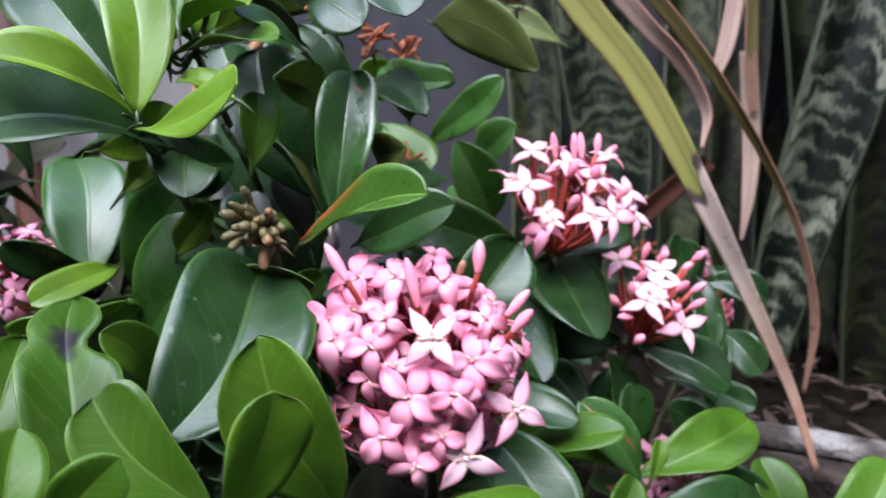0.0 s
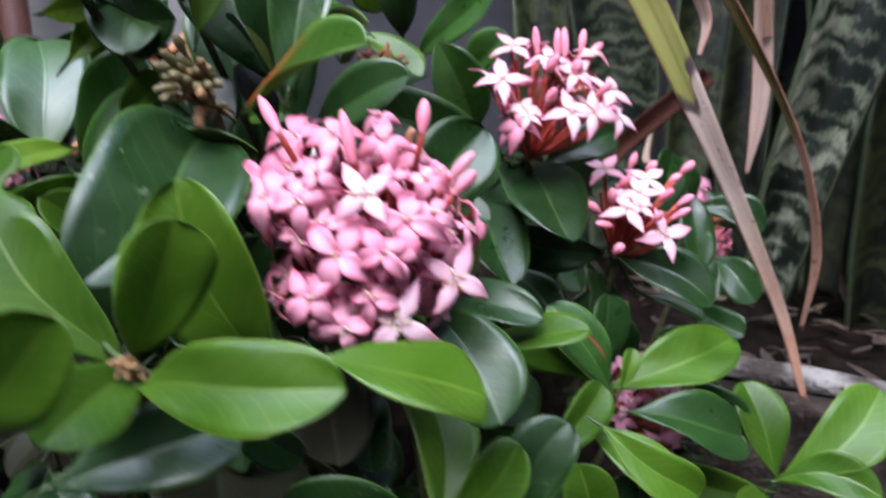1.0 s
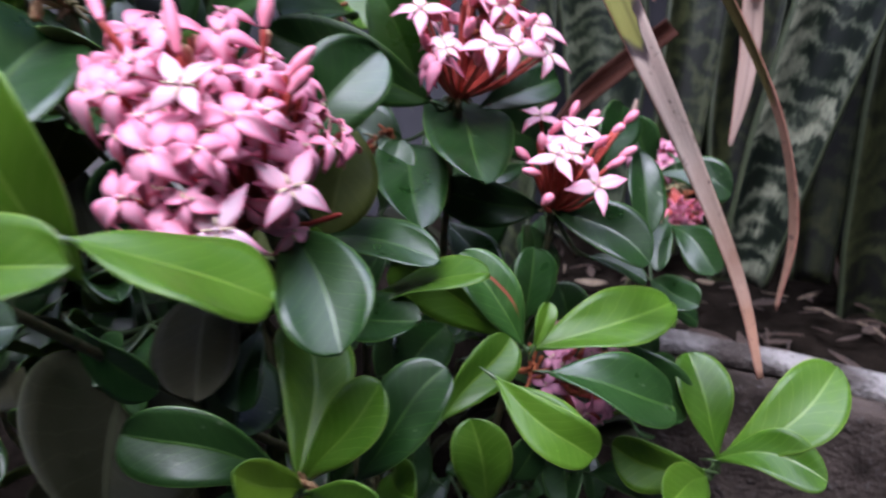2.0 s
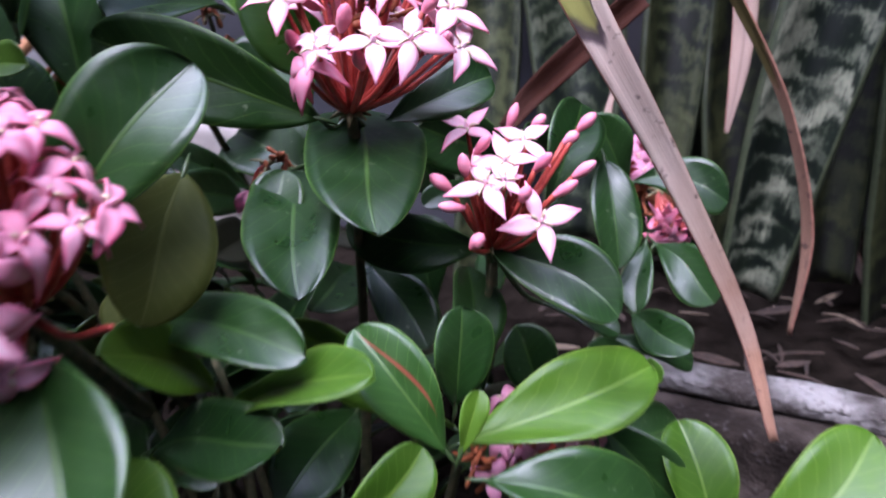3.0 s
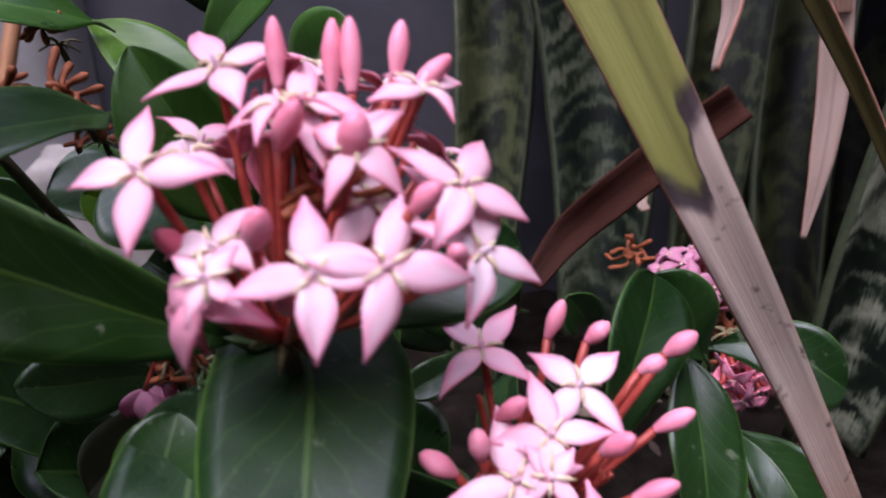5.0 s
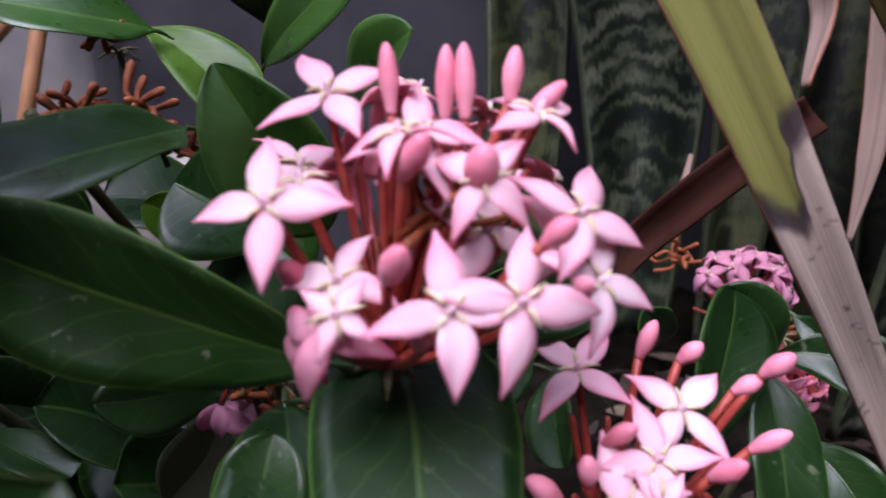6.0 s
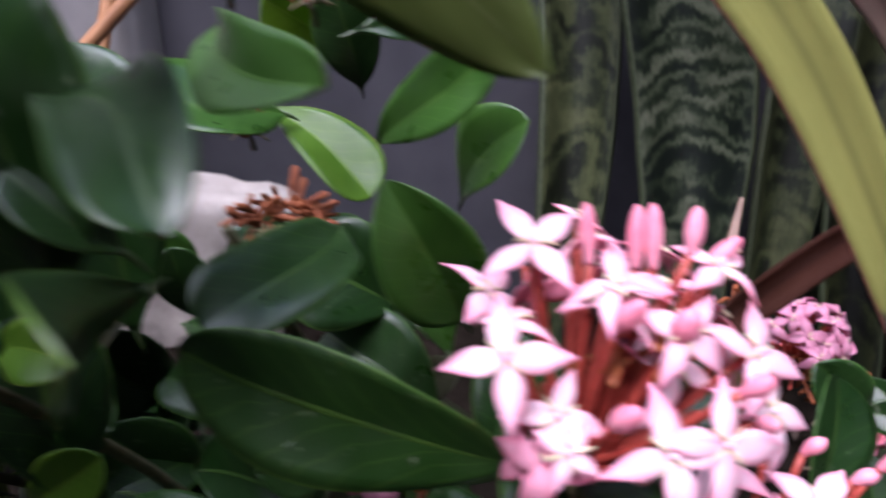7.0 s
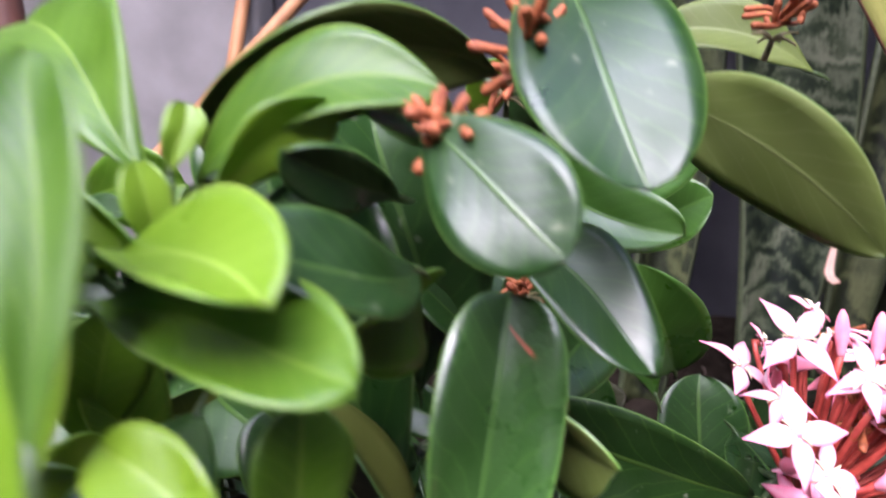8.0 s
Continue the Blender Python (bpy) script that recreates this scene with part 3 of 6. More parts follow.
def strap_material(name, top, low, border, split, tip=None, spec=0.3):
    """Green above, dead and tan below, with a dark dying front between; lengthwise fibres."""
    m, t, b = material(name, 0.6, spec)
    uv = t.nodes.new("ShaderNodeUVMap")
    sep = t.nodes.new("ShaderNodeSeparateXYZ")
    t.links.new(uv.outputs[0], sep.inputs[0])
    u, v = sep.outputs[0], sep.outputs[1]
    mp = t.nodes.new("ShaderNodeMapping")
    mp.inputs["Scale"].default_value = (3, 30, 1)
    t.links.new(uv.outputs[0], mp.inputs["Vector"])
    fibre = grain(t, 2.0, 6, coords=mp.outputs[0])
    fleck = grain(t, 260, 4)
    rise = ramp(t, sums(t, "ADD", v, sums(t, "MULTIPLY", sums(t, "SUBTRACT", grain(t, 120, 3), 0.5), 0.25)), (0.0, (0.35,)), (0.45, (0.0,)), (0.62, (0.15,)), (0.72, (0.9,)), (1.0, (1,)))
    front = sums(t, "ADD", u, sums(t, "ADD", sums(t, "MULTIPLY", rise, 0.055), sums(t, "MULTIPLY", sums(t, "SUBTRACT", grain(t, 90, 3), 0.5), 0.02)))
    green = mixed(t, top, tuple(c * 0.6 for c in top), fibre)
    green = mixed(t, green, tuple(c * 0.5 for c in top), ramp(t, sums(t, "ABSOLUTE", sums(t, "SUBTRACT", v, 0.55)), (0.0, (0.8,)), (0.1, (0,))))
    if tip:
        low = mixed(t, low, tip, ramp(t, sums(t, "ADD", u, sums(t, "MULTIPLY", sums(t, "SUBTRACT", grain(t, 40, 3), 0.5), 0.25)), (0.62, (0,)), (0.86, (1,))))
        tan = mixed(t, low, (0.55, 0.50, 0.47), ramp(t, fibre, (0.4, (0,)), (0.7, (1,))), "MULTIPLY")
    else:
        tan = mixed(t, low, tuple(c * 0.55 for c in low), ramp(t, fibre, (0.4, (0,)), (0.7, (1,))))
    tan = mixed(t, tan, (0.06, 0.035, 0.03), ramp(t, fleck, (0.62, (0,)), (0.72, (0.8,))))
    colour = mixed(t, green, tan, ramp(t, front, (split - 0.004, (0,)), (split + 0.004, (1,))))
    colour = mixed(t, colour, border, ramp(t, sums(t, "ABSOLUTE", sums(t, "SUBTRACT", front, split)), (0.006, (0.92,)), (0.013, (0,))))
    t.links.new(colour, b.inputs["Base Color"])
    bump(t, b, sums(t, "ADD", fibre, sums(t, "MULTIPLY", fleck, 0.4)), 0.5, 0.0012)
    return m


STRAP_DYING = strap_material("strap_dying", (0.30, 0.30, 0.075), (0.66, 0.54, 0.45), (0.040, 0.026, 0.036), 0.51, (0.34, 0.19, 0.12))
STRAP_BROWN = strap_material("strap_olive_brown", (0.13, 0.105, 0.03), (0.26, 0.145, 0.095), (0.16, 0.10, 0.05), 0.60)
STRAP_DRY = strap_material("strap_dry", (0.40, 0.28, 0.22), (0.40, 0.28, 0.22), (0.30, 0.20, 0.16), 2.0)


def fill_dome(head, base, centre, radius, axis, count, tint, size=0.011, cap=1.02, curl=0.6):
    """Florets spread over a dome, each facing outwards."""
    axis, centre, base = unit(Vector(axis)), Vector(centre), Vector(base)
    side = axis.orthogonal().normalized()
    for k in range(count):
        h = 1 - cap * (k + 0.5) / count
        a = 2.39996 * k + random.uniform(-0.25, 0.25)
        r = math.sqrt(max(0, 1 - h * h))
        d = unit(axis * h + (Matrix.Rotation(a, 3, axis) @ side) * r)
        c = centre + d * radius * random.uniform(0.74, 1.02)
        d = unit(d + 0.55 * Vector((random.gauss(0, 0.5), random.gauss(0, 0.5), random.gauss(0, 0.5))))
        out = unit(Matrix.Rotation(random.uniform(0, 6.28), 3, d) @ d.orthogonal())
        floret(head, base, c, c + out * size * random.uniform(0.85, 1.1), tint, random.uniform(0.15, curl))


def stalk_fan(head, base, centre, radius, axis, count):
    """The crowded red flower tubes of buds still hidden in the head."""
    base, centre, axis = Vector(base), Vector(centre), unit(Vector(axis))
    for k in range(count):
        d = unit(axis * random.uniform(0.1, 1.0) + Vector((random.gauss(0, 0.6), random.gauss(0, 0.6), random.gauss(0, 0.4))))
        tip = centre + d * radius * random.uniform(0.45, 0.95)
        mid = base.lerp(tip, 0.5) - Vector((0, 0, 0.12 * (tip - base).length))
        bm = bmesh.new()
        tube(bm, [base, mid, tip, tip + unit(tip - mid) * 0.002], [0.0011, 0.0008, 0.0009, 0.0004], 5, 0, 8)
        part("flower_tube", bm, STALK_RED, head)


def faded_tubes(head, base, centre, radius, axis, count):
    """Tan spent buds standing between the florets."""
    base, centre, axis = Vector(base), Vector(centre), unit(Vector(axis))
    for k in range(count):
        d = unit(axis + 0.75 * Vector((random.gauss(0, 0.6), random.gauss(0, 0.6), random.gauss(0, 0.6))))
        tip = centre + d * radius * random.uniform(0.92, 1.04)
        low = tip - d * random.uniform(0.005, 0.008)
        bm = bmesh.new()
        tube(bm, [base, base.lerp(low, 0.5), low], [0.0008, 0.0007, 0.0008], 5, 1, 6)
        tube(bm, [low, low.lerp(tip, 0.35), low.lerp(tip, 0.8), tip], [0.0008, 0.0013, 0.0012, 0.0005], 7, 0, 9)
        part("spent_bud", bm, (BUD_FADED, STALK_RED), head, "tan spent bud")


def dried_tubes(head, centre, radius, count):
    """Dried orange-brown flower tubes, bent every way."""
    centre = Vector(centre)
    for k in range(count):
        d = unit(Vector((random.gauss(0, 1), random.gauss(-0.3, 1), random.gauss(0.35, 0.8))))
        low = centre - d * radius * 0.15
        tip = centre + d * radius * random.uniform(0.5, 1.05)
        bend = unit(d.orthogonal()) * radius * random.uniform(-0.3, 0.3)
        bm = bmesh.new()
        tube(bm, [low, low.lerp(tip, 0.5) + bend, tip, tip + unit(tip - low) * 0.0012], [0.0006, 0.0007, random.uniform(0.0008, 0.0014), 0.0004], 6, 0, 9)
        part("dried_tube", bm, CALYX_BROWN, head)


def hanging_petals(head, base, spots):
    """Limp, half closed dusky florets hanging on thin stalks."""
    base = Vector(base)
    for spot in spots:
        spot = Vector(spot)
        bm = bmesh.new()
        tube(bm, [base, base.lerp(spot, 0.5) + Vector((0, 0, 0.003)), spot], [0.0007, 0.0006, 0.0008], 5, 1, 8)
        for k in range(4):
            out = unit(Vector((random.gauss(-0.1, 0.45), random.gauss(-0.2, 0.4), -1.0)))
            face = unit(Vector((0.2, -1.0, 0.2)) - out * out.dot(Vector((0.2, -1.0, 0.2))))
            petal_sheet(bm, spot, out, face, random.uniform(0.008, 0.0115), random.uniform(0.0032, 0.0046), random.uniform(-0.2, 0.4), (0, 0, 0))
        part("floret", bm, (PETAL_DUSKY, STALK_RED), head, "limp withered floret")


def green_buds(head, base, centre, radius, count):
    base, centre = Vector(base), Vector(centre)
    for k in range(count):
        d = unit(Vector((random.gauss(0, 0.9), random.gauss(-0.8, 0.5), random.gauss(0.35, 0.7))))
        tip = centre + d * radius * random.uniform(0.45, 1.05)
        low = tip - d * random.uniform(0.0045, 0.0078)
        bm = bmesh.new()
        tube(bm, [base, base.lerp(low, 0.6), low], [0.0008, 0.0008, 0.0009], 5, 1, 6)
        fat = random.uniform(0.0013, 0.0018)
        tube(bm, [low, low.lerp(tip, 0.2), low.lerp(tip, 0.55), low.lerp(tip, 0.85), tip], [0.0008, fat * 0.8, fat, fat * 0.8, 0.0006], 8, 0, 12)
        part("bud", bm, (random.choice((BUD_GREEN, BUD_GREEN, BUD_TAN)), BRACT), head)


def terminal_bud(shoot_ob, centre):
    """A tuft of dry tan scales at the end of a sprig."""
    centre = Vector(centre)
    bm = bmesh.new()
    for k in range(16):
        d = unit(Vector((random.gauss(0, 0.7), random.gauss(-0.9, 0.5), random.gauss(0.2, 0.7))))
        tube(bm, [centre - d * 0.001, centre + d * 0.0025, centre + d * random.uniform(0.004, 0.006)], [0.0012, 0.0011, 0.0003], 5, 0, 5)
    part("terminal_bud", bm, BUD_TAN, shoot_ob, "tuft of dry tan scales")


STRAP_DEAD = strap_material("strap_dead", (0.050, 0.017, 0.010), (0.050, 0.017, 0.010), (0.02, 0.010, 0.006), 2.0, spec=0.08)


# ---- the ixora bush ----
bush = tagged(new("ixora_bush"), "glossy green ixora bush with pink flower heads, growing before the kerb", "shrub")
bush.location = (0.0, 0.30, -0.15)


def grow(points):
    """A woody stem of the bush."""
    bm = bmesh.new()
    tube(bm, points, [0.0036, 0.0028, 0.0020, 0.0014], 7, 0, 18)
    ob = part("branch", bm, TWIG, bush)
    ob.matrix_parent_inverse = bush.matrix_basis.inverted()
    NODE[ob.name] = Vector(points[-1])
    return ob


def on(stem, base, tip, width, roll, arch, cup, bow, tint, point=None):
    """A leaf on its stem, joined by a thin stalk where the stem's end is near."""
    node_at = NODE[stem.name]
    stalk = node_at if (Vector(base) - node_at).length < 0.036 else None
    return leaf(stem, base, tip, width, roll, arch, cup, bow, tint, LEAF_LABEL[tint], stalk, point)


NODE = {}

LEAF_LABEL = {
    'dark': '',
    'mid': 'fresh mid-green leaf',
    'young': 'young yellow-green leaf',
    'olive': 'leaf turned to its olive underside',
    'shaded_olive': 'olive-green leaf, deep shade darkened into its colour',
    'red': 'leaf reddened along its edge',
    'burnt': 'green leaf with a red burnt streak',
    'scar': 'dark green leaf with a red scar',
    'dull': 'dull grey-green leaf, its colour darkened for deep shade',
    'green': '',
    'scratched': 'broad dark green leaf with pale scratches',
    'withered': 'curled leaf with a dark withered spot',
}

sprig_low_left = grow([(0.0076, 0.2752, -0.1500), (-0.0141, 0.3217, -0.0432), (-0.0352, 0.2697, 0.0285), (-0.0494, 0.1345, 0.1573)])
on(sprig_low_left, (-0.0490, 0.1357, 0.1589), (-0.0364, 0.1357, 0.1913), 0.0204, 127, 0.06, 0.12, 0.00, 'mid')
on(sprig_low_left, (-0.0292, 0.1660, 0.1382), (-0.0472, 0.1621, 0.1929), 0.0290, -94, 0.06, 0.05, 0.00, 'mid')
on(sprig_low_left, (-0.0460, 0.1301, 0.1553), (0.0013, 0.1183, 0.1635), 0.0199, 47, 0.06, 0.12, 0.00, 'mid')
on(sprig_low_left, (-0.0507, 0.1378, 0.1547), (-0.0529, 0.1066, 0.1556), 0.0176, -37, 0.06, 0.12, 0.00, 'mid')
on(sprig_low_left, (-0.0635, 0.1218, 0.1347), (-0.0277, 0.1394, 0.1399), 0.0212, 39, 0.06, 0.12, 0.00, 'dark')
on(sprig_low_left, (-0.0559, 0.1433, 0.1526), (-0.0831, 0.1470, 0.1836), 0.0211, -41, 0.04, 0.12, 0.02, 'mid', (0.85, 0.26))
on(sprig_low_left, (-0.0725, 0.1069, 0.1586), (-0.0419, 0.1011, 0.1848), 0.0183, 102, 0.06, 0.05, 0.00, 'mid')
on(sprig_low_left, (-0.0900, 0.1387, 0.1547), (-0.1040, 0.1825, 0.1950), 0.0246, 9, 0.06, 0.20, 0.00, 'withered', (0.55, 0.5))
on(sprig_low_left, (-0.1267, 0.1617, 0.1459), (-0.1297, 0.1967, 0.1773), 0.0197, 29, 0.06, 0.12, 0.00, 'mid')
on(sprig_low_left, (-0.0907, 0.1148, 0.1640), (-0.0927, 0.1334, 0.1834), 0.0145, 38, 0.06, 0.12, 0.00, 'mid')
on(sprig_low_left, (-0.0755, 0.1120, 0.1716), (-0.0615, 0.1153, 0.1881), 0.0130, 80, 0.06, 0.12, 0.00, 'mid')
on(sprig_low_left, (-0.0716, 0.1545, 0.1661), (-0.0580, 0.2122, 0.1950), 0.0420, 26, 0.06, 0.22, -0.04, 'dark', (0.58, 0.42))
on(sprig_low_left, (-0.1127, 0.2399, 0.1558), (-0.0750, 0.2460, 0.1954), 0.0488, 47, 0.06, 0.10, 0.00, 'green')
on(sprig_low_left, (-0.1043, 0.2260, 0.1435), (-0.1118, 0.2088, 0.1744), 0.0184, -81, 0.06, 0.12, 0.00, 'mid')
on(sprig_low_left, (-0.1880, 0.2776, 0.1422), (-0.1146, 0.2351, 0.1751), 0.0372, 150, 0.06, 0.12, 0.00, 'mid')
on(sprig_low_left, (-0.1131, 0.2381, 0.2138), (-0.1012, 0.2485, 0.2297), 0.0128, 69, 0.06, 0.12, 0.00, 'young')
on(sprig_low_left, (-0.0054, 0.1277, 0.1646), (0.0287, 0.1381, 0.1508), 0.0255, 13, 0.06, 0.00, -0.02, 'mid')

shoot_left = grow([(-0.0142, 0.3015, -0.1500), (-0.0609, 0.4047, -0.0387), (-0.1063, 0.4078, 0.0374), (-0.1369, 0.3099, 0.1692)])
on(shoot_left, (-0.1364, 0.2554, 0.1780), (-0.1595, 0.2988, 0.2175), 0.0333, -1, 0.06, 0.02, 0.00, 'green', (0.6, 0.45))
on(shoot_left, (-0.1260, 0.2647, 0.1697), (-0.0968, 0.2599, 0.2147), 0.0268, 87, 0.08, 0.15, 0.00, 'green')
on(shoot_left, (-0.0959, 0.2397, 0.1914), (-0.0800, 0.2330, 0.2117), 0.0127, 95, 0.06, 0.12, 0.00, 'young')
on(shoot_left, (-0.1416, 0.2684, 0.1781), (-0.1599, 0.2411, 0.1962), 0.0176, -129, 0.06, 0.12, 0.00, 'dark')
on(shoot_left, (-0.1306, 0.2673, 0.1789), (-0.1436, 0.2253, 0.1776), 0.0145, -33, 0.06, 0.12, 0.00, 'young')
on(shoot_left, (-0.1266, 0.2654, 0.1675), (-0.1587, 0.2322, 0.1652), 0.0188, -116, 0.06, 0.12, 0.00, 'mid')
on(shoot_left, (-0.1371, 0.2772, 0.1632), (-0.1351, 0.2966, 0.2084), 0.0200, 74, 0.06, 0.12, 0.00, 'dark')
on(shoot_left, (-0.0739, 0.2018, 0.2696), (-0.0851, 0.2291, 0.2984), 0.0097, -4, 0.06, 0.20, 0.00, 'mid')
on(shoot_left, (-0.1919, 0.4039, 0.1660), (-0.1350, 0.3928, 0.2053), 0.0400, 107, 0.06, 0.12, 0.00, 'dark')
on(shoot_left, (-0.1559, 0.4478, 0.1211), (-0.1688, 0.3943, 0.1835), 0.0476, -128, 0.06, 0.12, 0.00, 'dark')
on(shoot_left, (-0.1880, 0.3835, 0.2115), (-0.1424, 0.3741, 0.2260), 0.0290, 67, 0.06, 0.12, 0.00, 'mid')

sprig_upper_left = grow([(-0.0029, 0.2864, -0.1500), (-0.0367, 0.3572, -0.0119), (-0.0695, 0.3287, 0.0904), (-0.0917, 0.2094, 0.2398)])
on(sprig_upper_left, (-0.0909, 0.2080, 0.2442), (-0.1031, 0.2433, 0.2947), 0.0214, 4, 0.06, 0.20, 0.00, 'young', (0.7, 0.6))
on(sprig_upper_left, (-0.0917, 0.2077, 0.2430), (-0.1182, 0.1819, 0.2620), 0.0177, -43, 0.10, 0.30, 0.00, 'young')
on(sprig_upper_left, (-0.0921, 0.2070, 0.2408), (-0.0560, 0.1931, 0.2538), 0.0192, 51, -0.04, 0.05, -0.10, 'young', (1.5, 0.3))
on(sprig_upper_left, (-0.0974, 0.2173, 0.2493), (-0.1383, 0.2480, 0.2883), 0.0273, -40, 0.06, 0.12, 0.00, 'dark')
on(sprig_upper_left, (-0.0868, 0.2192, 0.2331), (-0.1211, 0.1764, 0.2427), 0.0364, -36, 0.06, 0.20, -0.10, 'dark')
on(sprig_upper_left, (-0.0860, 0.2524, 0.2321), (-0.0807, 0.2120, 0.2181), 0.0241, -7, 0.10, 0.10, -0.05, 'green', (0.8, 0.45))
on(sprig_upper_left, (-0.0961, 0.2423, 0.2284), (-0.0662, 0.2178, 0.2283), 0.0221, 95, 0.06, 0.12, 0.00, 'dark')
on(sprig_upper_left, (-0.0621, 0.2119, 0.2484), (-0.0814, 0.2204, 0.2546), 0.0109, -26, 0.06, 0.12, 0.00, 'young')
on(sprig_upper_left, (-0.1200, 0.2398, 0.2292), (-0.0970, 0.2362, 0.2324), 0.0100, 94, 0.06, 0.12, 0.00, 'young')
on(sprig_upper_left, (-0.1184, 0.2638, 0.2125), (-0.1062, 0.2664, 0.2444), 0.0190, 117, 0.06, 0.12, 0.00, 'mid')

shoot_middle = grow([(0.0058, 0.3006, -0.1500), (-0.0179, 0.3200, -0.0527), (-0.0411, 0.3212, 0.0425), (-0.0567, 0.3041, 0.1323)])
on(shoot_middle, (-0.0522, 0.2700, 0.2064), (-0.0757, 0.2924, 0.2628), 0.0379, -38, 0.06, 0.20, 0.08, 'dark')
on(shoot_middle, (-0.0383, 0.2376, 0.2060), (-0.0334, 0.2632, 0.2552), 0.0222, 18, 0.03, 0.25, 0.00, 'scar', (0.72, 0.36))
on(shoot_middle, (-0.0435, 0.3044, 0.2448), (-0.0063, 0.2653, 0.2387), 0.0200, 20, 0.08, 0.12, 0.05, 'dark', 0.6)
on(shoot_middle, (-0.0459, 0.2167, 0.2021), (-0.0042, 0.1907, 0.2237), 0.0187, 39, 0.04, 0.25, 0.03, 'red', (0.9, 0.36))
on(shoot_middle, (-0.0327, 0.2529, 0.1920), (0.0042, 0.2272, 0.2130), 0.0200, 72, 0.06, 0.12, 0.00, 'dark')
on(shoot_middle, (-0.0040, 0.2330, 0.1574), (0.0284, 0.2500, 0.1934), 0.0285, 65, 0.06, 0.12, -0.06, 'dark', 0.60)
on(shoot_middle, (-0.0812, 0.2270, 0.1941), (-0.0408, 0.2088, 0.1908), 0.0185, 114, 0.06, 0.12, 0.00, 'olive')
on(shoot_middle, (-0.0729, 0.2504, 0.1223), (-0.0500, 0.2357, 0.1552), 0.0237, 130, 0.06, 0.12, 0.00, 'dark')
on(shoot_middle, (-0.0368, 0.3071, 0.2166), (-0.0543, 0.3030, 0.2336), 0.0143, -42, 0.06, 0.12, 0.00, 'dark')
on(shoot_middle, (-0.1091, 0.2651, 0.1938), (-0.1111, 0.2717, 0.2359), 0.0171, 31, 0.06, 0.12, 0.00, 'mid')
on(shoot_middle, (-0.0542, 0.2715, 0.1836), (-0.0705, 0.2903, 0.2104), 0.0162, -6, 0.06, 0.12, 0.00, 'dull')
on(shoot_middle, (-0.0267, 0.2956, 0.2158), (-0.0133, 0.2521, 0.2283), 0.0197, 101, 0.06, 0.12, 0.00, 'olive')
on(shoot_middle, (-0.0817, 0.3228, 0.1826), (-0.0570, 0.3131, 0.1873), 0.0154, 53, 0.06, 0.12, 0.00, 'mid')
on(shoot_middle, (-0.1036, 0.3705, 0.1698), (-0.0724, 0.3739, 0.1725), 0.0133, 114, 0.06, 0.12, 0.00, 'mid')
on(shoot_middle, (-0.0530, 0.3050, 0.2006), (-0.0672, 0.3159, 0.2733), 0.0378, -25, 0.06, 0.20, 0.00, 'dark')
on(shoot_middle, (-0.0901, 0.3205, 0.2181), (-0.1029, 0.3341, 0.2645), 0.0329, -40, 0.06, 0.20, 0.00, 'dark')
on(shoot_middle, (-0.0778, 0.2696, 0.1751), (-0.0843, 0.2893, 0.2047), 0.0233, 1, 0.06, 0.12, 0.00, 'dark')
on(shoot_middle, (-0.0901, 0.3381, 0.1718), (-0.1045, 0.3614, 0.2349), 0.0393, -16, 0.06, 0.12, 0.00, 'dark')
on(shoot_middle, (-0.0679, 0.3574, 0.1667), (-0.0861, 0.3800, 0.2454), 0.0448, -26, 0.06, 0.12, 0.00, 'dark')

shoot_top = grow([(0.0129, 0.3054, -0.1500), (-0.0028, 0.4171, -0.0231), (-0.0180, 0.4285, 0.0682), (-0.0284, 0.3362, 0.2102)])
on(shoot_top, (-0.0493, 0.2671, 0.2827), (-0.0270, 0.2449, 0.2711), 0.0202, 47, 0.04, -0.06, 0.00, 'dark')
on(shoot_top, (-0.0048, 0.3271, 0.2746), (0.0390, 0.2882, 0.2554), 0.0252, 94, 0.12, -0.06, 0.16, 'olive', 0.95)
on(shoot_top, (-0.0303, 0.3193, 0.3026), (-0.0134, 0.2634, 0.2746), 0.0314, 11, 0.05, -0.04, 0.00, 'dark', 0.6)
on(shoot_top, (-0.0376, 0.3195, 0.2786), (-0.0985, 0.2925, 0.2706), 0.0270, -114, 0.10, 0.12, -0.30, 'olive')
on(shoot_top, (0.0695, 0.4125, 0.2660), (0.0170, 0.4266, 0.2748), 0.0224, -50, 0.06, 0.12, -0.10, 'olive')
on(shoot_top, (-0.0488, 0.2581, 0.2608), (-0.0665, 0.2341, 0.2742), 0.0164, -38, 0.06, 0.10, 0.12, 'dark')
on(shoot_top, (-0.0539, 0.2757, 0.2657), (-0.0684, 0.2559, 0.2803), 0.0115, -115, 0.06, 0.12, 0.00, 'dark')
on(shoot_top, (-0.0433, 0.3034, 0.2664), (-0.0590, 0.2676, 0.2843), 0.0156, -50, 0.03, 0.12, 0.00, 'dark')
on(shoot_top, (-0.0515, 0.2836, 0.2415), (-0.0590, 0.2474, 0.2543), 0.0178, -94, 0.06, 0.30, 0.00, 'mid')

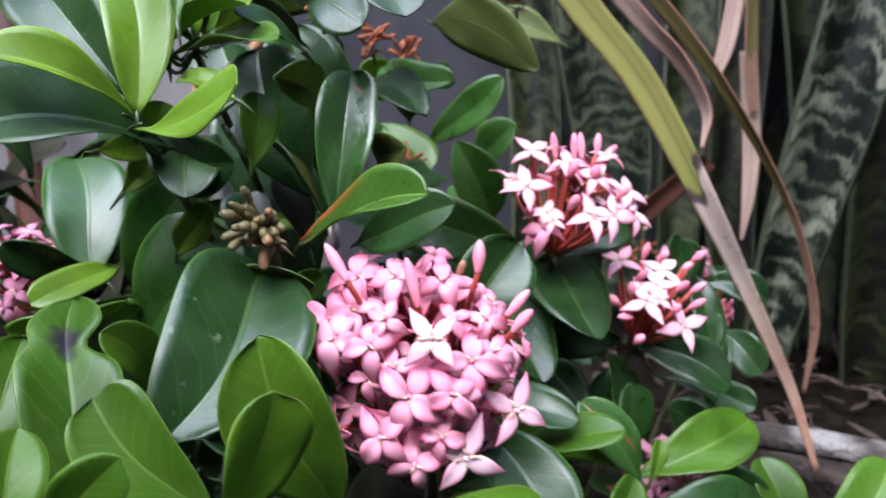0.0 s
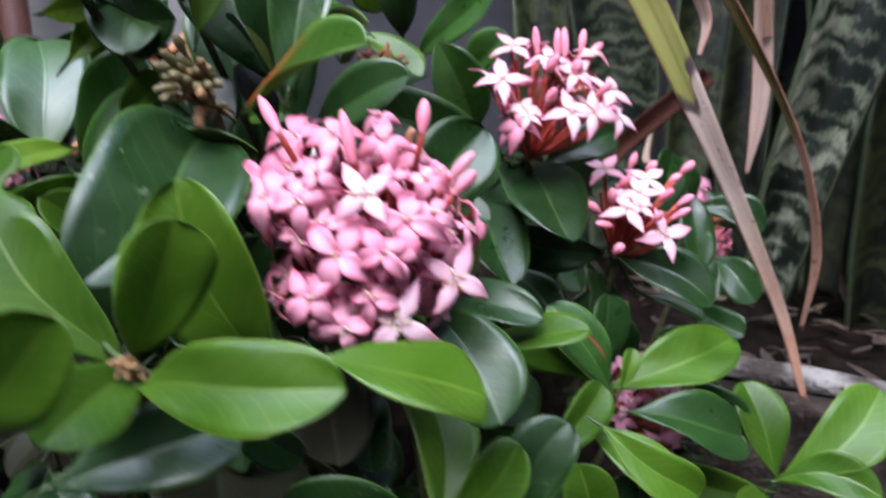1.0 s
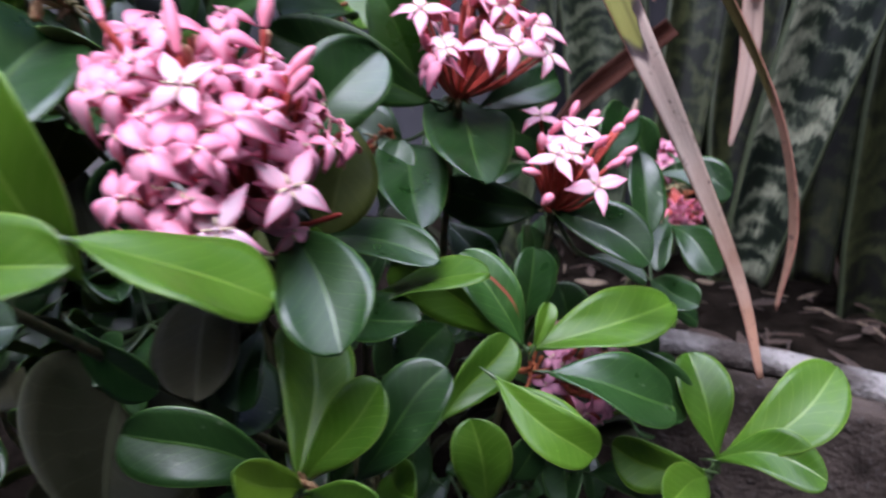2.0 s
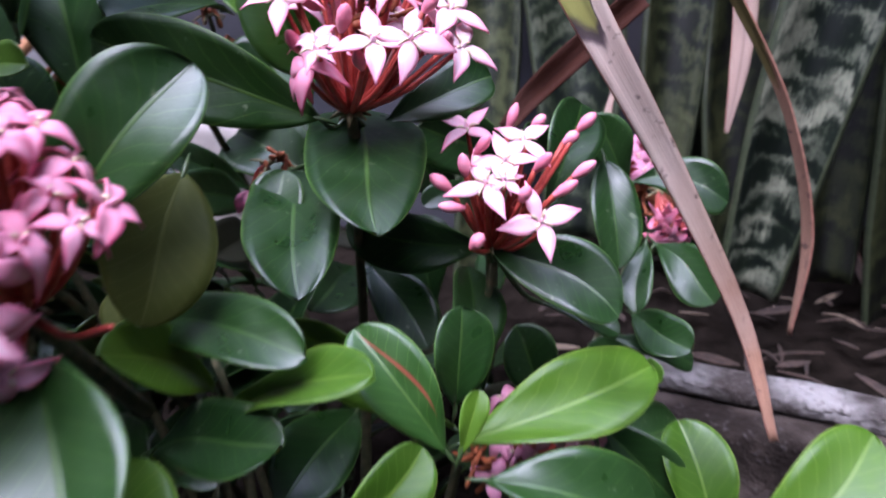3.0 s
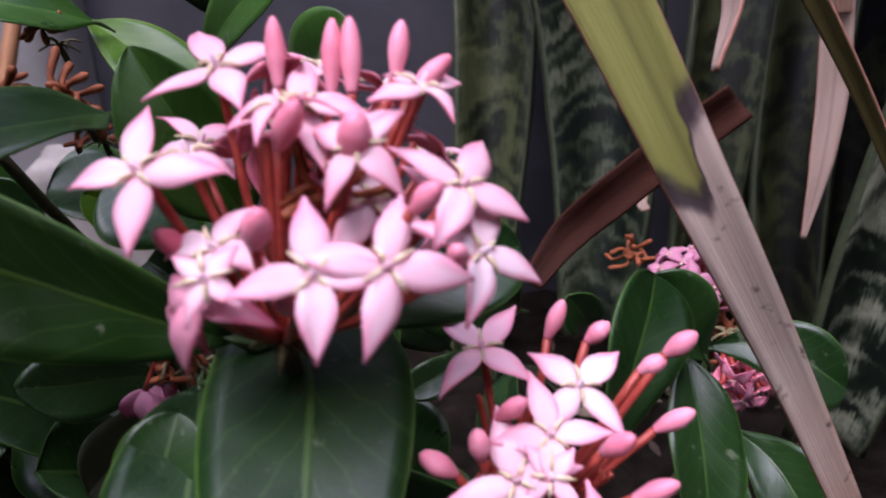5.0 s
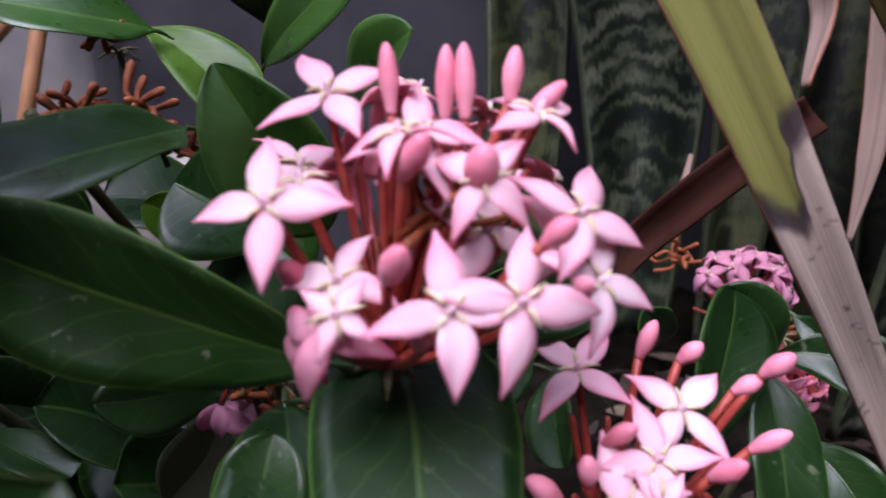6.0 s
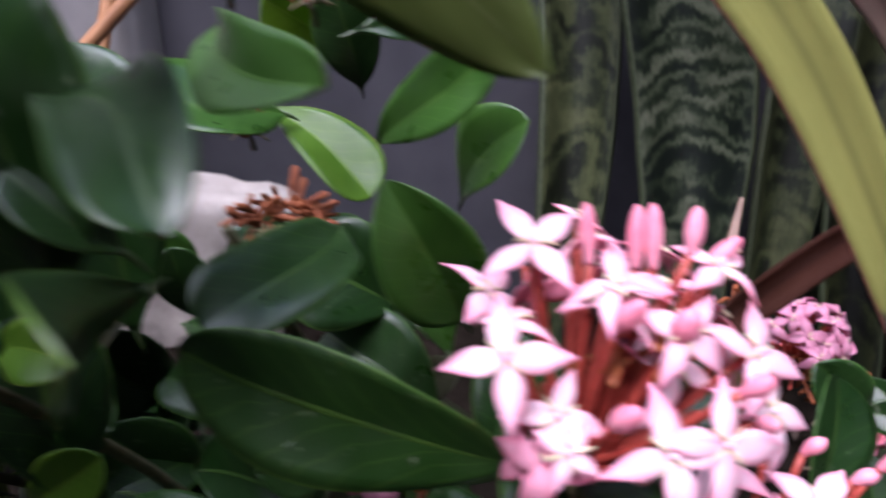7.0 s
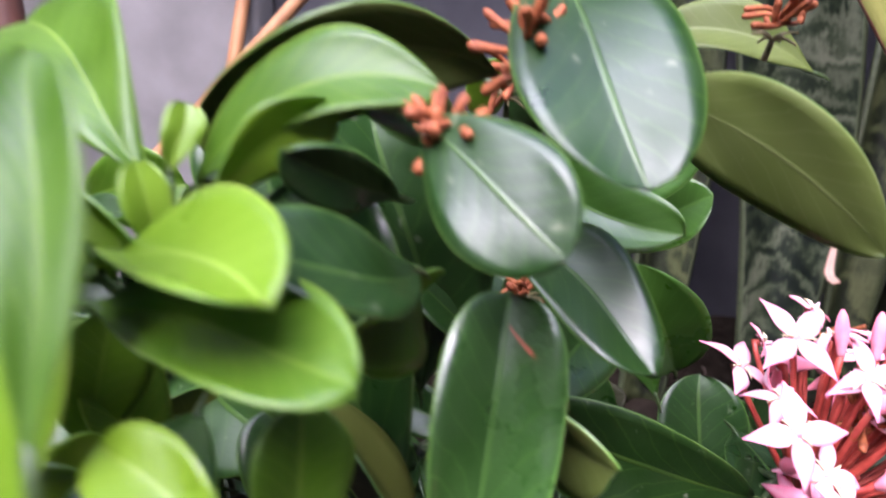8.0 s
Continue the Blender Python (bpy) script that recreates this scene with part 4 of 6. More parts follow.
shoot_back = grow([(0.0137, 0.3197, -0.1500), (-0.0011, 0.3800, -0.0368), (-0.0155, 0.4212, 0.0740), (-0.0252, 0.4310, 0.1742)])
on(shoot_back, (-0.0304, 0.3539, 0.2545), (0.0050, 0.3029, 0.2501), 0.0189, 55, 0.06, 0.12, -0.10, 'green')
on(shoot_back, (-0.0079, 0.3622, 0.2015), (-0.0230, 0.3053, 0.2013), 0.0241, -24, 0.06, 0.12, 0.06, 'dark')
on(shoot_back, (0.0264, 0.3569, 0.1771), (0.0062, 0.3501, 0.2189), 0.0274, -92, 0.04, 0.20, 0.00, 'green', (0.7, 0.72))
on(shoot_back, (0.0224, 0.3587, 0.1650), (0.0060, 0.3826, 0.1903), 0.0191, -18, 0.06, 0.12, 0.00, 'green')
on(shoot_back, (-0.0355, 0.4103, 0.2200), (-0.0673, 0.3771, 0.2301), 0.0328, -34, 0.06, 0.12, 0.00, 'green')
on(shoot_back, (-0.0445, 0.4206, 0.2202), (-0.0069, 0.4024, 0.1956), 0.0253, 22, 0.06, 0.12, 0.00, 'mid')
on(shoot_back, (-0.0075, 0.4237, 0.2083), (0.0337, 0.3976, 0.2482), 0.0238, 79, 0.06, 0.12, -0.06, 'green')
on(shoot_back, (0.0216, 0.4295, 0.1851), (0.0431, 0.4070, 0.2213), 0.0289, 73, 0.06, 0.12, 0.00, 'green')
on(shoot_back, (-0.0228, 0.4753, 0.2161), (-0.0280, 0.4553, 0.2563), 0.0267, -139, 0.06, 0.12, 0.00, 'dark')
on(shoot_back, (-0.0347, 0.4845, 0.2344), (-0.0515, 0.4447, 0.2535), 0.0267, -113, 0.06, 0.12, 0.00, 'young')
on(shoot_back, (-0.0182, 0.4424, 0.2428), (0.0058, 0.4608, 0.2494), 0.0168, 74, 0.06, 0.12, 0.00, 'dark')
on(shoot_back, (-0.0252, 0.4090, 0.1532), (-0.0388, 0.3921, 0.1715), 0.0165, -89, 0.06, 0.12, 0.00, 'mid')
on(shoot_back, (-0.0231, 0.4176, 0.1644), (-0.0309, 0.4063, 0.1713), 0.0076, -85, 0.06, 0.12, 0.00, 'mid')
on(shoot_back, (-0.0807, 0.4212, 0.1367), (-0.0834, 0.4128, 0.1693), 0.0192, -129, 0.06, 0.12, 0.00, 'dark')
on(shoot_back, (-0.0182, 0.4414, 0.1344), (-0.0308, 0.4315, 0.1665), 0.0206, -87, 0.06, 0.12, 0.00, 'dark')
on(shoot_back, (-0.0901, 0.4392, 0.1315), (-0.1024, 0.4263, 0.1720), 0.0249, -97, 0.06, 0.12, 0.00, 'green')
on(shoot_back, (-0.0177, 0.4355, 0.1415), (-0.0627, 0.4096, 0.1666), 0.0375, -28, 0.06, 0.15, 0.00, 'dark')
on(shoot_back, (0.0069, 0.4152, 0.1399), (-0.0378, 0.4396, 0.1685), 0.0313, -28, 0.06, 0.15, 0.00, 'dark')

sprig_young = grow([(-0.0014, 0.2920, -0.1500), (-0.0333, 0.3748, -0.0029), (-0.0644, 0.3580, 0.1080), (-0.0854, 0.2467, 0.2633)])
on(sprig_young, (-0.0859, 0.2492, 0.2769), (-0.1216, 0.2819, 0.2925), 0.0226, -26, 0.06, 0.12, 0.00, 'mid')
on(sprig_young, (-0.0849, 0.2449, 0.2652), (-0.0943, 0.2447, 0.2777), 0.0063, -91, 0.06, 0.30, 0.00, 'young')
on(sprig_young, (-0.0840, 0.2459, 0.2671), (-0.0866, 0.2480, 0.2803), 0.0070, -20, 0.06, 0.30, 0.00, 'young')
on(sprig_young, (-0.0871, 0.2577, 0.2747), (-0.0852, 0.2628, 0.2846), 0.0065, 45, 0.06, 0.12, 0.00, 'young')
on(sprig_young, (-0.0942, 0.2450, 0.2640), (-0.0590, 0.2199, 0.2757), 0.0175, 12, 0.06, 0.30, 0.08, 'young')
on(sprig_young, (-0.0922, 0.2402, 0.2608), (-0.0503, 0.2205, 0.2662), 0.0186, 15, 0.04, 0.10, 0.00, 'mid')
on(sprig_young, (-0.0895, 0.2720, 0.2673), (-0.0463, 0.2712, 0.2867), 0.0192, 39, 0.10, 0.10, 0.14, 'mid', 0.72)
on(sprig_young, (-0.0823, 0.2597, 0.2695), (-0.0636, 0.2687, 0.2846), 0.0132, 107, 0.06, 0.05, 0.08, 'young')
on(sprig_young, (-0.0982, 0.2551, 0.2563), (-0.0992, 0.2474, 0.2698), 0.0087, -122, 0.06, 0.12, 0.00, 'mid')

shoot_second_head = grow([(0.0320, 0.3024, -0.1500), (0.0382, 0.3257, -0.0382), (0.0441, 0.3308, 0.0713), (0.0482, 0.3163, 0.1706)])
on(shoot_second_head, (0.0395, 0.3095, 0.1701), (-0.0299, 0.3077, 0.1957), 0.0292, -80, 0.06, 0.08, 0.02, 'scratched', (0.75, 0.5))
on(shoot_second_head, (0.0428, 0.3384, 0.1685), (0.0651, 0.2661, 0.1465), 0.0378, -1, 0.06, 0.00, 0.00, 'dark', (0.62, 0.62))
on(shoot_second_head, (0.0235, 0.3258, 0.1488), (0.0426, 0.2634, 0.1280), 0.0303, 2, 0.06, 0.12, 0.00, 'dark', (0.7, 0.56))
on(shoot_second_head, (0.0579, 0.3246, 0.1657), (0.0932, 0.3396, 0.1790), 0.0195, 55, 0.06, 0.12, 0.00, 'dark')
on(shoot_second_head, (-0.0292, 0.2962, 0.1184), (-0.0215, 0.2806, 0.1048), 0.0123, 35, 0.06, 0.12, 0.00, 'shaded_olive')
on(shoot_second_head, (-0.0107, 0.3687, 0.1215), (-0.0274, 0.3342, 0.1396), 0.0196, -70, 0.06, 0.12, 0.00, 'dark')
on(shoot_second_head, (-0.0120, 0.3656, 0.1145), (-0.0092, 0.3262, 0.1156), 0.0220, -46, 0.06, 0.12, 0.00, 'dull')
on(shoot_second_head, (-0.0098, 0.3697, 0.1296), (-0.0369, 0.3510, 0.1508), 0.0150, -58, 0.06, 0.12, 0.00, 'dark')
on(shoot_second_head, (0.0188, 0.3780, 0.1260), (-0.0222, 0.3934, 0.1490), 0.0363, -42, 0.06, 0.15, 0.00, 'dark')
on(shoot_second_head, (0.0029, 0.3989, 0.1568), (-0.0285, 0.3929, 0.1776), 0.0392, -61, 0.06, 0.15, 0.00, 'dark')
on(shoot_second_head, (0.0177, 0.2586, 0.1655), (0.0125, 0.2350, 0.1336), 0.0269, -39, 0.03, 0.02, 0.00, 'shaded_olive', (0.7, 0.62))

shoot_third_head = grow([(0.0438, 0.3023, -0.1500), (0.0634, 0.3251, -0.0565), (0.0825, 0.3299, 0.0351), (0.0954, 0.3151, 0.1224)])
on(shoot_third_head, (0.0937, 0.3124, 0.1262), (0.1350, 0.2946, 0.1100), 0.0246, 45, 0.06, 0.12, 0.05, 'dark')
on(shoot_third_head, (0.1128, 0.3184, 0.1028), (0.1385, 0.3110, 0.0955), 0.0115, 26, 0.06, 0.12, 0.00, 'dark')
on(shoot_third_head, (0.0912, 0.3241, 0.1223), (0.0414, 0.3288, 0.1282), 0.0235, -87, 0.06, 0.12, 0.00, 'dark')
on(shoot_third_head, (0.0434, 0.3416, 0.1087), (0.0713, 0.3147, 0.0854), 0.0222, 29, 0.06, 0.12, 0.06, 'dark')
on(shoot_third_head, (0.1351, 0.3503, 0.1470), (0.1394, 0.3288, 0.1125), 0.0193, -3, 0.05, 0.12, 0.00, 'dark', (0.7, 0.6))
on(shoot_third_head, (0.1122, 0.3277, 0.1331), (0.1259, 0.3541, 0.1673), 0.0219, 49, 0.06, 0.12, 0.00, 'dark')
on(shoot_third_head, (0.0967, 0.4027, 0.1320), (0.0625, 0.3749, 0.1556), 0.0283, -95, 0.06, 0.12, 0.00, 'dark')
on(shoot_third_head, (0.0725, 0.4104, 0.1128), (0.0595, 0.3943, 0.1370), 0.0188, -117, 0.06, 0.12, 0.00, 'dark')
on(shoot_third_head, (0.0808, 0.3780, 0.1316), (0.0653, 0.3613, 0.1253), 0.0111, -48, 0.06, 0.12, 0.00, 'dark')
on(shoot_third_head, (0.1141, 0.3669, 0.1444), (0.1062, 0.3566, 0.1598), 0.0115, -110, 0.06, 0.12, 0.00, 'dark')

shoot_fourth_head = grow([(0.0587, 0.3136, -0.1500), (0.0953, 0.3607, -0.0669), (0.1309, 0.3892, 0.0145), (0.1550, 0.3903, 0.0950)])
on(shoot_fourth_head, (0.1532, 0.3528, 0.1133), (0.1477, 0.3313, 0.0937), 0.0127, 11, 0.06, 0.12, 0.00, 'dark')
on(shoot_fourth_head, (0.1650, 0.3890, 0.0999), (0.1857, 0.3641, 0.0830), 0.0217, 44, 0.06, 0.12, 0.00, 'dark')
on(shoot_fourth_head, (0.1537, 0.3681, 0.0754), (0.1715, 0.3392, 0.0740), 0.0193, 43, 0.06, 0.12, 0.00, 'dark')
on(shoot_fourth_head, (0.1454, 0.3611, 0.0670), (0.1787, 0.3597, 0.0559), 0.0149, 34, 0.06, 0.12, 0.00, 'dark')
on(shoot_fourth_head, (0.1536, 0.3920, 0.1272), (0.1905, 0.3797, 0.1220), 0.0218, 54, 0.06, 0.12, 0.12, 'dark')
on(shoot_fourth_head, (0.1492, 0.3783, 0.1315), (0.1308, 0.3737, 0.1589), 0.0187, -85, 0.06, 0.12, 0.00, 'dark')
on(shoot_fourth_head, (0.1648, 0.4071, 0.1346), (0.1805, 0.3907, 0.1250), 0.0144, 58, 0.06, 0.12, 0.00, 'dark')

shoot_low = grow([(0.0187, 0.3007, -0.1500), (0.0097, 0.3202, -0.0710), (0.0009, 0.3217, 0.0064), (-0.0051, 0.3047, 0.0841)])
on(shoot_low, (0.0870, 0.2975, 0.0809), (0.0852, 0.3236, 0.1144), 0.0231, 35, 0.06, 0.12, 0.00, 'dark')
on(shoot_low, (-0.0075, 0.2717, 0.1133), (0.0525, 0.2356, 0.1262), 0.0197, 33, 0.10, 0.12, 0.00, 'dark')
on(shoot_low, (0.0164, 0.2583, 0.1015), (0.0048, 0.2284, 0.1294), 0.0230, -47, 0.06, 0.05, 0.00, 'mid')
on(shoot_low, (0.0179, 0.2527, 0.0921), (0.0693, 0.2320, 0.1243), 0.0191, 20, 0.05, 0.10, 0.00, 'mid')
on(shoot_low, (0.0839, 0.2527, 0.0878), (0.0577, 0.2620, 0.1205), 0.0206, -41, 0.06, 0.15, 0.00, 'burnt')
on(shoot_low, (0.0831, 0.2842, 0.0735), (0.0245, 0.3023, 0.0985), 0.0270, -94, 0.06, 0.12, -0.12, 'mid')
on(shoot_low, (0.0863, 0.2695, 0.0786), (0.1460, 0.2934, 0.0935), 0.0278, 30, 0.06, 0.12, -0.06, 'mid')
on(shoot_low, (0.0878, 0.2531, 0.0877), (0.0926, 0.2598, 0.1037), 0.0079, 44, 0.06, 0.12, 0.00, 'mid')
on(shoot_low, (0.1535, 0.3415, 0.0672), (0.1571, 0.3228, 0.0696), 0.0096, 42, 0.06, 0.12, 0.00, 'mid')
on(shoot_low, (0.0948, 0.2561, 0.0760), (0.1445, 0.2633, 0.0617), 0.0293, 32, 0.06, 0.12, -0.06, 'dark')
on(shoot_low, (0.1259, 0.2987, 0.0723), (0.1590, 0.2904, 0.0409), 0.0229, 53, 0.06, 0.12, 0.00, 'dark')
on(shoot_low, (0.0554, 0.2227, 0.0708), (0.0782, 0.2449, 0.0953), 0.0180, 58, 0.06, 0.12, 0.00, 'mid')
on(shoot_low, (0.0735, 0.2168, 0.0939), (0.1065, 0.2058, 0.0742), 0.0176, 49, 0.06, 0.12, 0.00, 'mid')
on(shoot_low, (0.0740, 0.2468, 0.0754), (0.1067, 0.2245, 0.0602), 0.0197, 28, 0.06, 0.12, 0.00, 'mid')
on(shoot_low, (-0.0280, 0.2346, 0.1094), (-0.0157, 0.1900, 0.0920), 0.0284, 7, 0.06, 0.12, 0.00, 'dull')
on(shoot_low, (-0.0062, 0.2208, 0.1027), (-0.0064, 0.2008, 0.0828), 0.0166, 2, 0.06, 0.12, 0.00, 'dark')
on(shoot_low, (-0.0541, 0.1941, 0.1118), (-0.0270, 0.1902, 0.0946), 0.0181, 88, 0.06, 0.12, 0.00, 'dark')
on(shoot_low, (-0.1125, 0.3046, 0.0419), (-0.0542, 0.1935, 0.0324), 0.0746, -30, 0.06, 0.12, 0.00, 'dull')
on(shoot_low, (-0.1657, 0.2636, 0.0289), (-0.1344, 0.2320, 0.0066), 0.0282, 6, 0.06, 0.12, 0.00, 'dark')
on(shoot_low, (0.0746, 0.2169, 0.0430), (0.0664, 0.2173, 0.0773), 0.0208, -73, 0.06, 0.12, 0.00, 'mid')
on(shoot_low, (0.0828, 0.2367, 0.0389), (0.0914, 0.2333, 0.0609), 0.0135, 86, 0.06, 0.12, 0.00, 'dark')
on(shoot_low, (0.0517, 0.2820, 0.0801), (0.0391, 0.2415, 0.0763), 0.0240, -26, 0.06, 0.12, 0.00, 'dark')
on(shoot_low, (0.0841, 0.2801, 0.0839), (0.0860, 0.2852, 0.1170), 0.0201, 43, 0.06, 0.12, 0.00, 'dark')
on(shoot_low, (0.0023, 0.2441, 0.0898), (0.0476, 0.2276, 0.1070), 0.0210, 37, 0.06, 0.12, 0.00, 'dark')
on(shoot_low, (0.0116, 0.2002, 0.1456), (0.0345, 0.1690, 0.1239), 0.0264, 22, 0.06, 0.12, 0.05, 'dark')
on(shoot_low, (-0.0318, 0.2540, 0.0757), (-0.0106, 0.2018, 0.0711), 0.0327, -22, 0.06, 0.12, 0.00, 'dark')
on(shoot_low, (0.0120, 0.2479, 0.0427), (0.0480, 0.2422, 0.0713), 0.0266, 71, 0.06, 0.12, 0.00, 'dark')
on(shoot_low, (0.0385, 0.3121, 0.0291), (0.0219, 0.2863, 0.0710), 0.0309, -100, 0.06, 0.12, 0.00, 'dark')
on(shoot_low, (-0.0632, 0.3889, 0.1049), (-0.0825, 0.3495, 0.1122), 0.0210, -37, 0.06, 0.12, 0.00, 'dark')
on(shoot_low, (-0.0692, 0.3412, 0.1222), (-0.0345, 0.3297, 0.1202), 0.0151, -4, 0.06, 0.12, 0.00, 'dark')
on(shoot_low, (-0.0803, 0.3180, 0.1403), (-0.0568, 0.3146, 0.1596), 0.0166, 80, 0.06, 0.12, 0.00, 'mid')
on(shoot_low, (-0.0643, 0.2296, 0.2244), (-0.0624, 0.2376, 0.2491), 0.0154, 50, 0.06, 0.10, 0.00, 'mid')
on(shoot_low, (-0.0446, 0.2510, 0.2019), (-0.0657, 0.2624, 0.2290), 0.0153, 29, 0.06, 0.12, 0.12, 'shaded_olive')
on(shoot_low, (-0.0688, 0.3202, 0.1387), (-0.0788, 0.3257, 0.1896), 0.0309, -20, 0.06, 0.12, 0.00, 'dark')
on(shoot_low, (-0.1604, 0.3823, 0.1580), (-0.1007, 0.3310, 0.1539), 0.0451, 44, 0.06, 0.12, 0.00, 'dark')
on(shoot_low, (-0.1171, 0.4082, 0.1197), (-0.1308, 0.3699, 0.1842), 0.0446, -131, 0.06, 0.12, 0.00, 'dark')
on(shoot_low, (-0.1626, 0.3391, 0.1087), (-0.1298, 0.3472, 0.1642), 0.0376, 104, 0.06, 0.12, 0.00, 'shaded_olive')
on(shoot_low, (-0.1203, 0.3725, 0.1449), (-0.0744, 0.3464, 0.1414), 0.0301, 40, 0.06, 0.12, 0.00, 'dark')
on(shoot_low, (-0.1017, 0.4275, 0.0932), (-0.1054, 0.3870, 0.1456), 0.0385, -128, 0.06, 0.12, 0.00, 'dark')
on(shoot_low, (-0.0773, 0.3837, 0.0802), (-0.0845, 0.3557, 0.1333), 0.0360, -122, 0.06, 0.12, 0.00, 'dark')
on(shoot_low, (-0.0343, 0.3775, 0.1172), (-0.0805, 0.3913, 0.1285), 0.0222, -42, 0.06, 0.12, 0.00, 'dark')
on(shoot_low, (-0.0616, 0.3855, 0.1070), (-0.0207, 0.3456, 0.0992), 0.0333, 28, 0.06, 0.12, 0.00, 'dark')
on(shoot_low, (0.0163, 0.4388, 0.0653), (0.0095, 0.3770, 0.0688), 0.0360, -25, 0.06, 0.12, 0.00, 'dark')
on(shoot_low, (-0.0271, 0.3698, 0.0898), (-0.0499, 0.3419, 0.1319), 0.0378, -35, 0.06, 0.15, 0.00, 'dark')
on(shoot_low, (-0.0069, 0.3588, 0.0854), (-0.0232, 0.3283, 0.1198), 0.0337, -32, 0.06, 0.15, 0.00, 'dark')
on(shoot_low, (0.1181, 0.3552, 0.0372), (0.1035, 0.3573, 0.0737), 0.0242, -64, 0.06, 0.15, 0.00, 'dark')
on(shoot_low, (0.1651, 0.3763, 0.0256), (0.1364, 0.3749, 0.0562), 0.0261, -56, 0.06, 0.15, 0.00, 'dark')
on(shoot_low, (0.1345, 0.3300, 0.0242), (0.1744, 0.3569, 0.0292), 0.0240, 23, 0.06, 0.15, 0.00, 'dark')
on(shoot_low, (0.0878, 0.3257, 0.0512), (0.0900, 0.3430, 0.0952), 0.0220, -13, 0.06, 0.15, 0.00, 'dark')
on(shoot_low, (-0.0350, 0.3589, 0.0721), (-0.0599, 0.3803, 0.1078), 0.0224, -9, 0.06, 0.12, 0.00, 'dark')
on(shoot_low, (-0.0658, 0.3689, 0.0619), (-0.0798, 0.3884, 0.1047), 0.0247, 4, 0.06, 0.12, 0.00, 'dark')
on(shoot_low, (-0.0541, 0.3883, 0.0841), (-0.0833, 0.3799, 0.0967), 0.0197, -48, 0.06, 0.12, 0.00, 'dark')
on(shoot_low, (0.0217, 0.2940, 0.1250), (0.0268, 0.3093, 0.1532), 0.0185, 21, 0.06, 0.12, 0.00, 'dark')
on(shoot_low, (0.0459, 0.3631, 0.1054), (0.0452, 0.3858, 0.1564), 0.0345, -1, 0.06, 0.12, 0.00, 'dark')
on(shoot_low, (0.0703, 0.3572, 0.0829), (0.0569, 0.3730, 0.1164), 0.0282, -35, 0.06, 0.12, 0.00, 'dark')

sprig_right = grow([(0.0633, 0.2973, -0.1500), (0.1050, 0.3094, -0.0942), (0.1456, 0.3036, -0.0394), (0.1731, 0.2817, 0.0231)])
on(sprig_right, (0.1724, 0.2806, 0.0276), (0.1599, 0.3057, 0.0650), 0.0238, -21, 0.06, 0.15, 0.00, 'mid')
on(sprig_right, (0.1725, 0.2802, 0.0264), (0.2206, 0.2977, 0.0677), 0.0297, 28, 0.06, 0.12, -0.08, 'mid')
on(sprig_right, (0.1704, 0.2802, 0.0270), (0.2079, 0.2594, 0.0359), 0.0219, 44, 0.06, 0.12, 0.10, 'mid')
on(sprig_right, (0.1681, 0.2785, 0.0224), (0.1277, 0.2842, 0.0281), 0.0232, -73, 0.06, 0.12, 0.12, 'mid')
on(sprig_right, (0.1683, 0.2777, 0.0200), (0.1432, 0.2454, 0.0276), 0.0199, -28, 0.06, 0.12, 0.00, 'mid')

sprig_low = grow([(0.0250, 0.2823, -0.1500), (0.0232, 0.2620, -0.0758), (0.0214, 0.2248, -0.0029), (0.0202, 0.1817, 0.0717)])
on(sprig_low, (0.0184, 0.1800, 0.0750), (0.0097, 0.2226, 0.1045), 0.0254, 8, 0.06, 0.12, 0.00, 'mid')
on(sprig_low, (0.0212, 0.1804, 0.0754), (0.0416, 0.1858, 0.1065), 0.0179, 47, 0.06, 0.12, 0.00, 'mid')
on(sprig_low, (0.0163, 0.1795, 0.0738), (-0.0310, 0.1749, 0.0895), 0.0229, -67, 0.06, 0.12, -0.06, 'dark')
on(sprig_low, (0.0204, 0.1763, 0.0753), (0.0083, 0.1588, 0.0925), 0.0143, -77, 0.06, 0.12, 0.00, 'young')
on(sprig_low, (0.0223, 0.1762, 0.0745), (0.0471, 0.1596, 0.0867), 0.0130, 72, 0.06, 0.12, 0.00, 'mid')
on(sprig_low, (0.0333, 0.1918, 0.0675), (0.0592, 0.1999, 0.1055), 0.0219, 47, 0.06, 0.12, 0.05, 'dark')
on(sprig_low, (0.0399, 0.2173, 0.0516), (0.0525, 0.1865, 0.0675), 0.0199, 51, 0.06, 0.12, 0.00, 'mid')


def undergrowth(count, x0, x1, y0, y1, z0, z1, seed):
    """Filler leaves deep in the bush, about a quarter in the shade-darkened colour."""
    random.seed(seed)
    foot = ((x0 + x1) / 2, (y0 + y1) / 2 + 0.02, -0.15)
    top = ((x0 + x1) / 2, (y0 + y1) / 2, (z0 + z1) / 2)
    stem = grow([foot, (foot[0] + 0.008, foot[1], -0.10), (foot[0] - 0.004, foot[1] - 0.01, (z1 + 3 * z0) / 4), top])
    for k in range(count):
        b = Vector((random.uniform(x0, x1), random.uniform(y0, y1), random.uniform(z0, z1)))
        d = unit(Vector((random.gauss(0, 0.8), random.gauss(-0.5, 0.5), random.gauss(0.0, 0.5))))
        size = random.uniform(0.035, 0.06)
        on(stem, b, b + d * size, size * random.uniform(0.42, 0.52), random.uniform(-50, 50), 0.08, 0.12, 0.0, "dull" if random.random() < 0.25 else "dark")


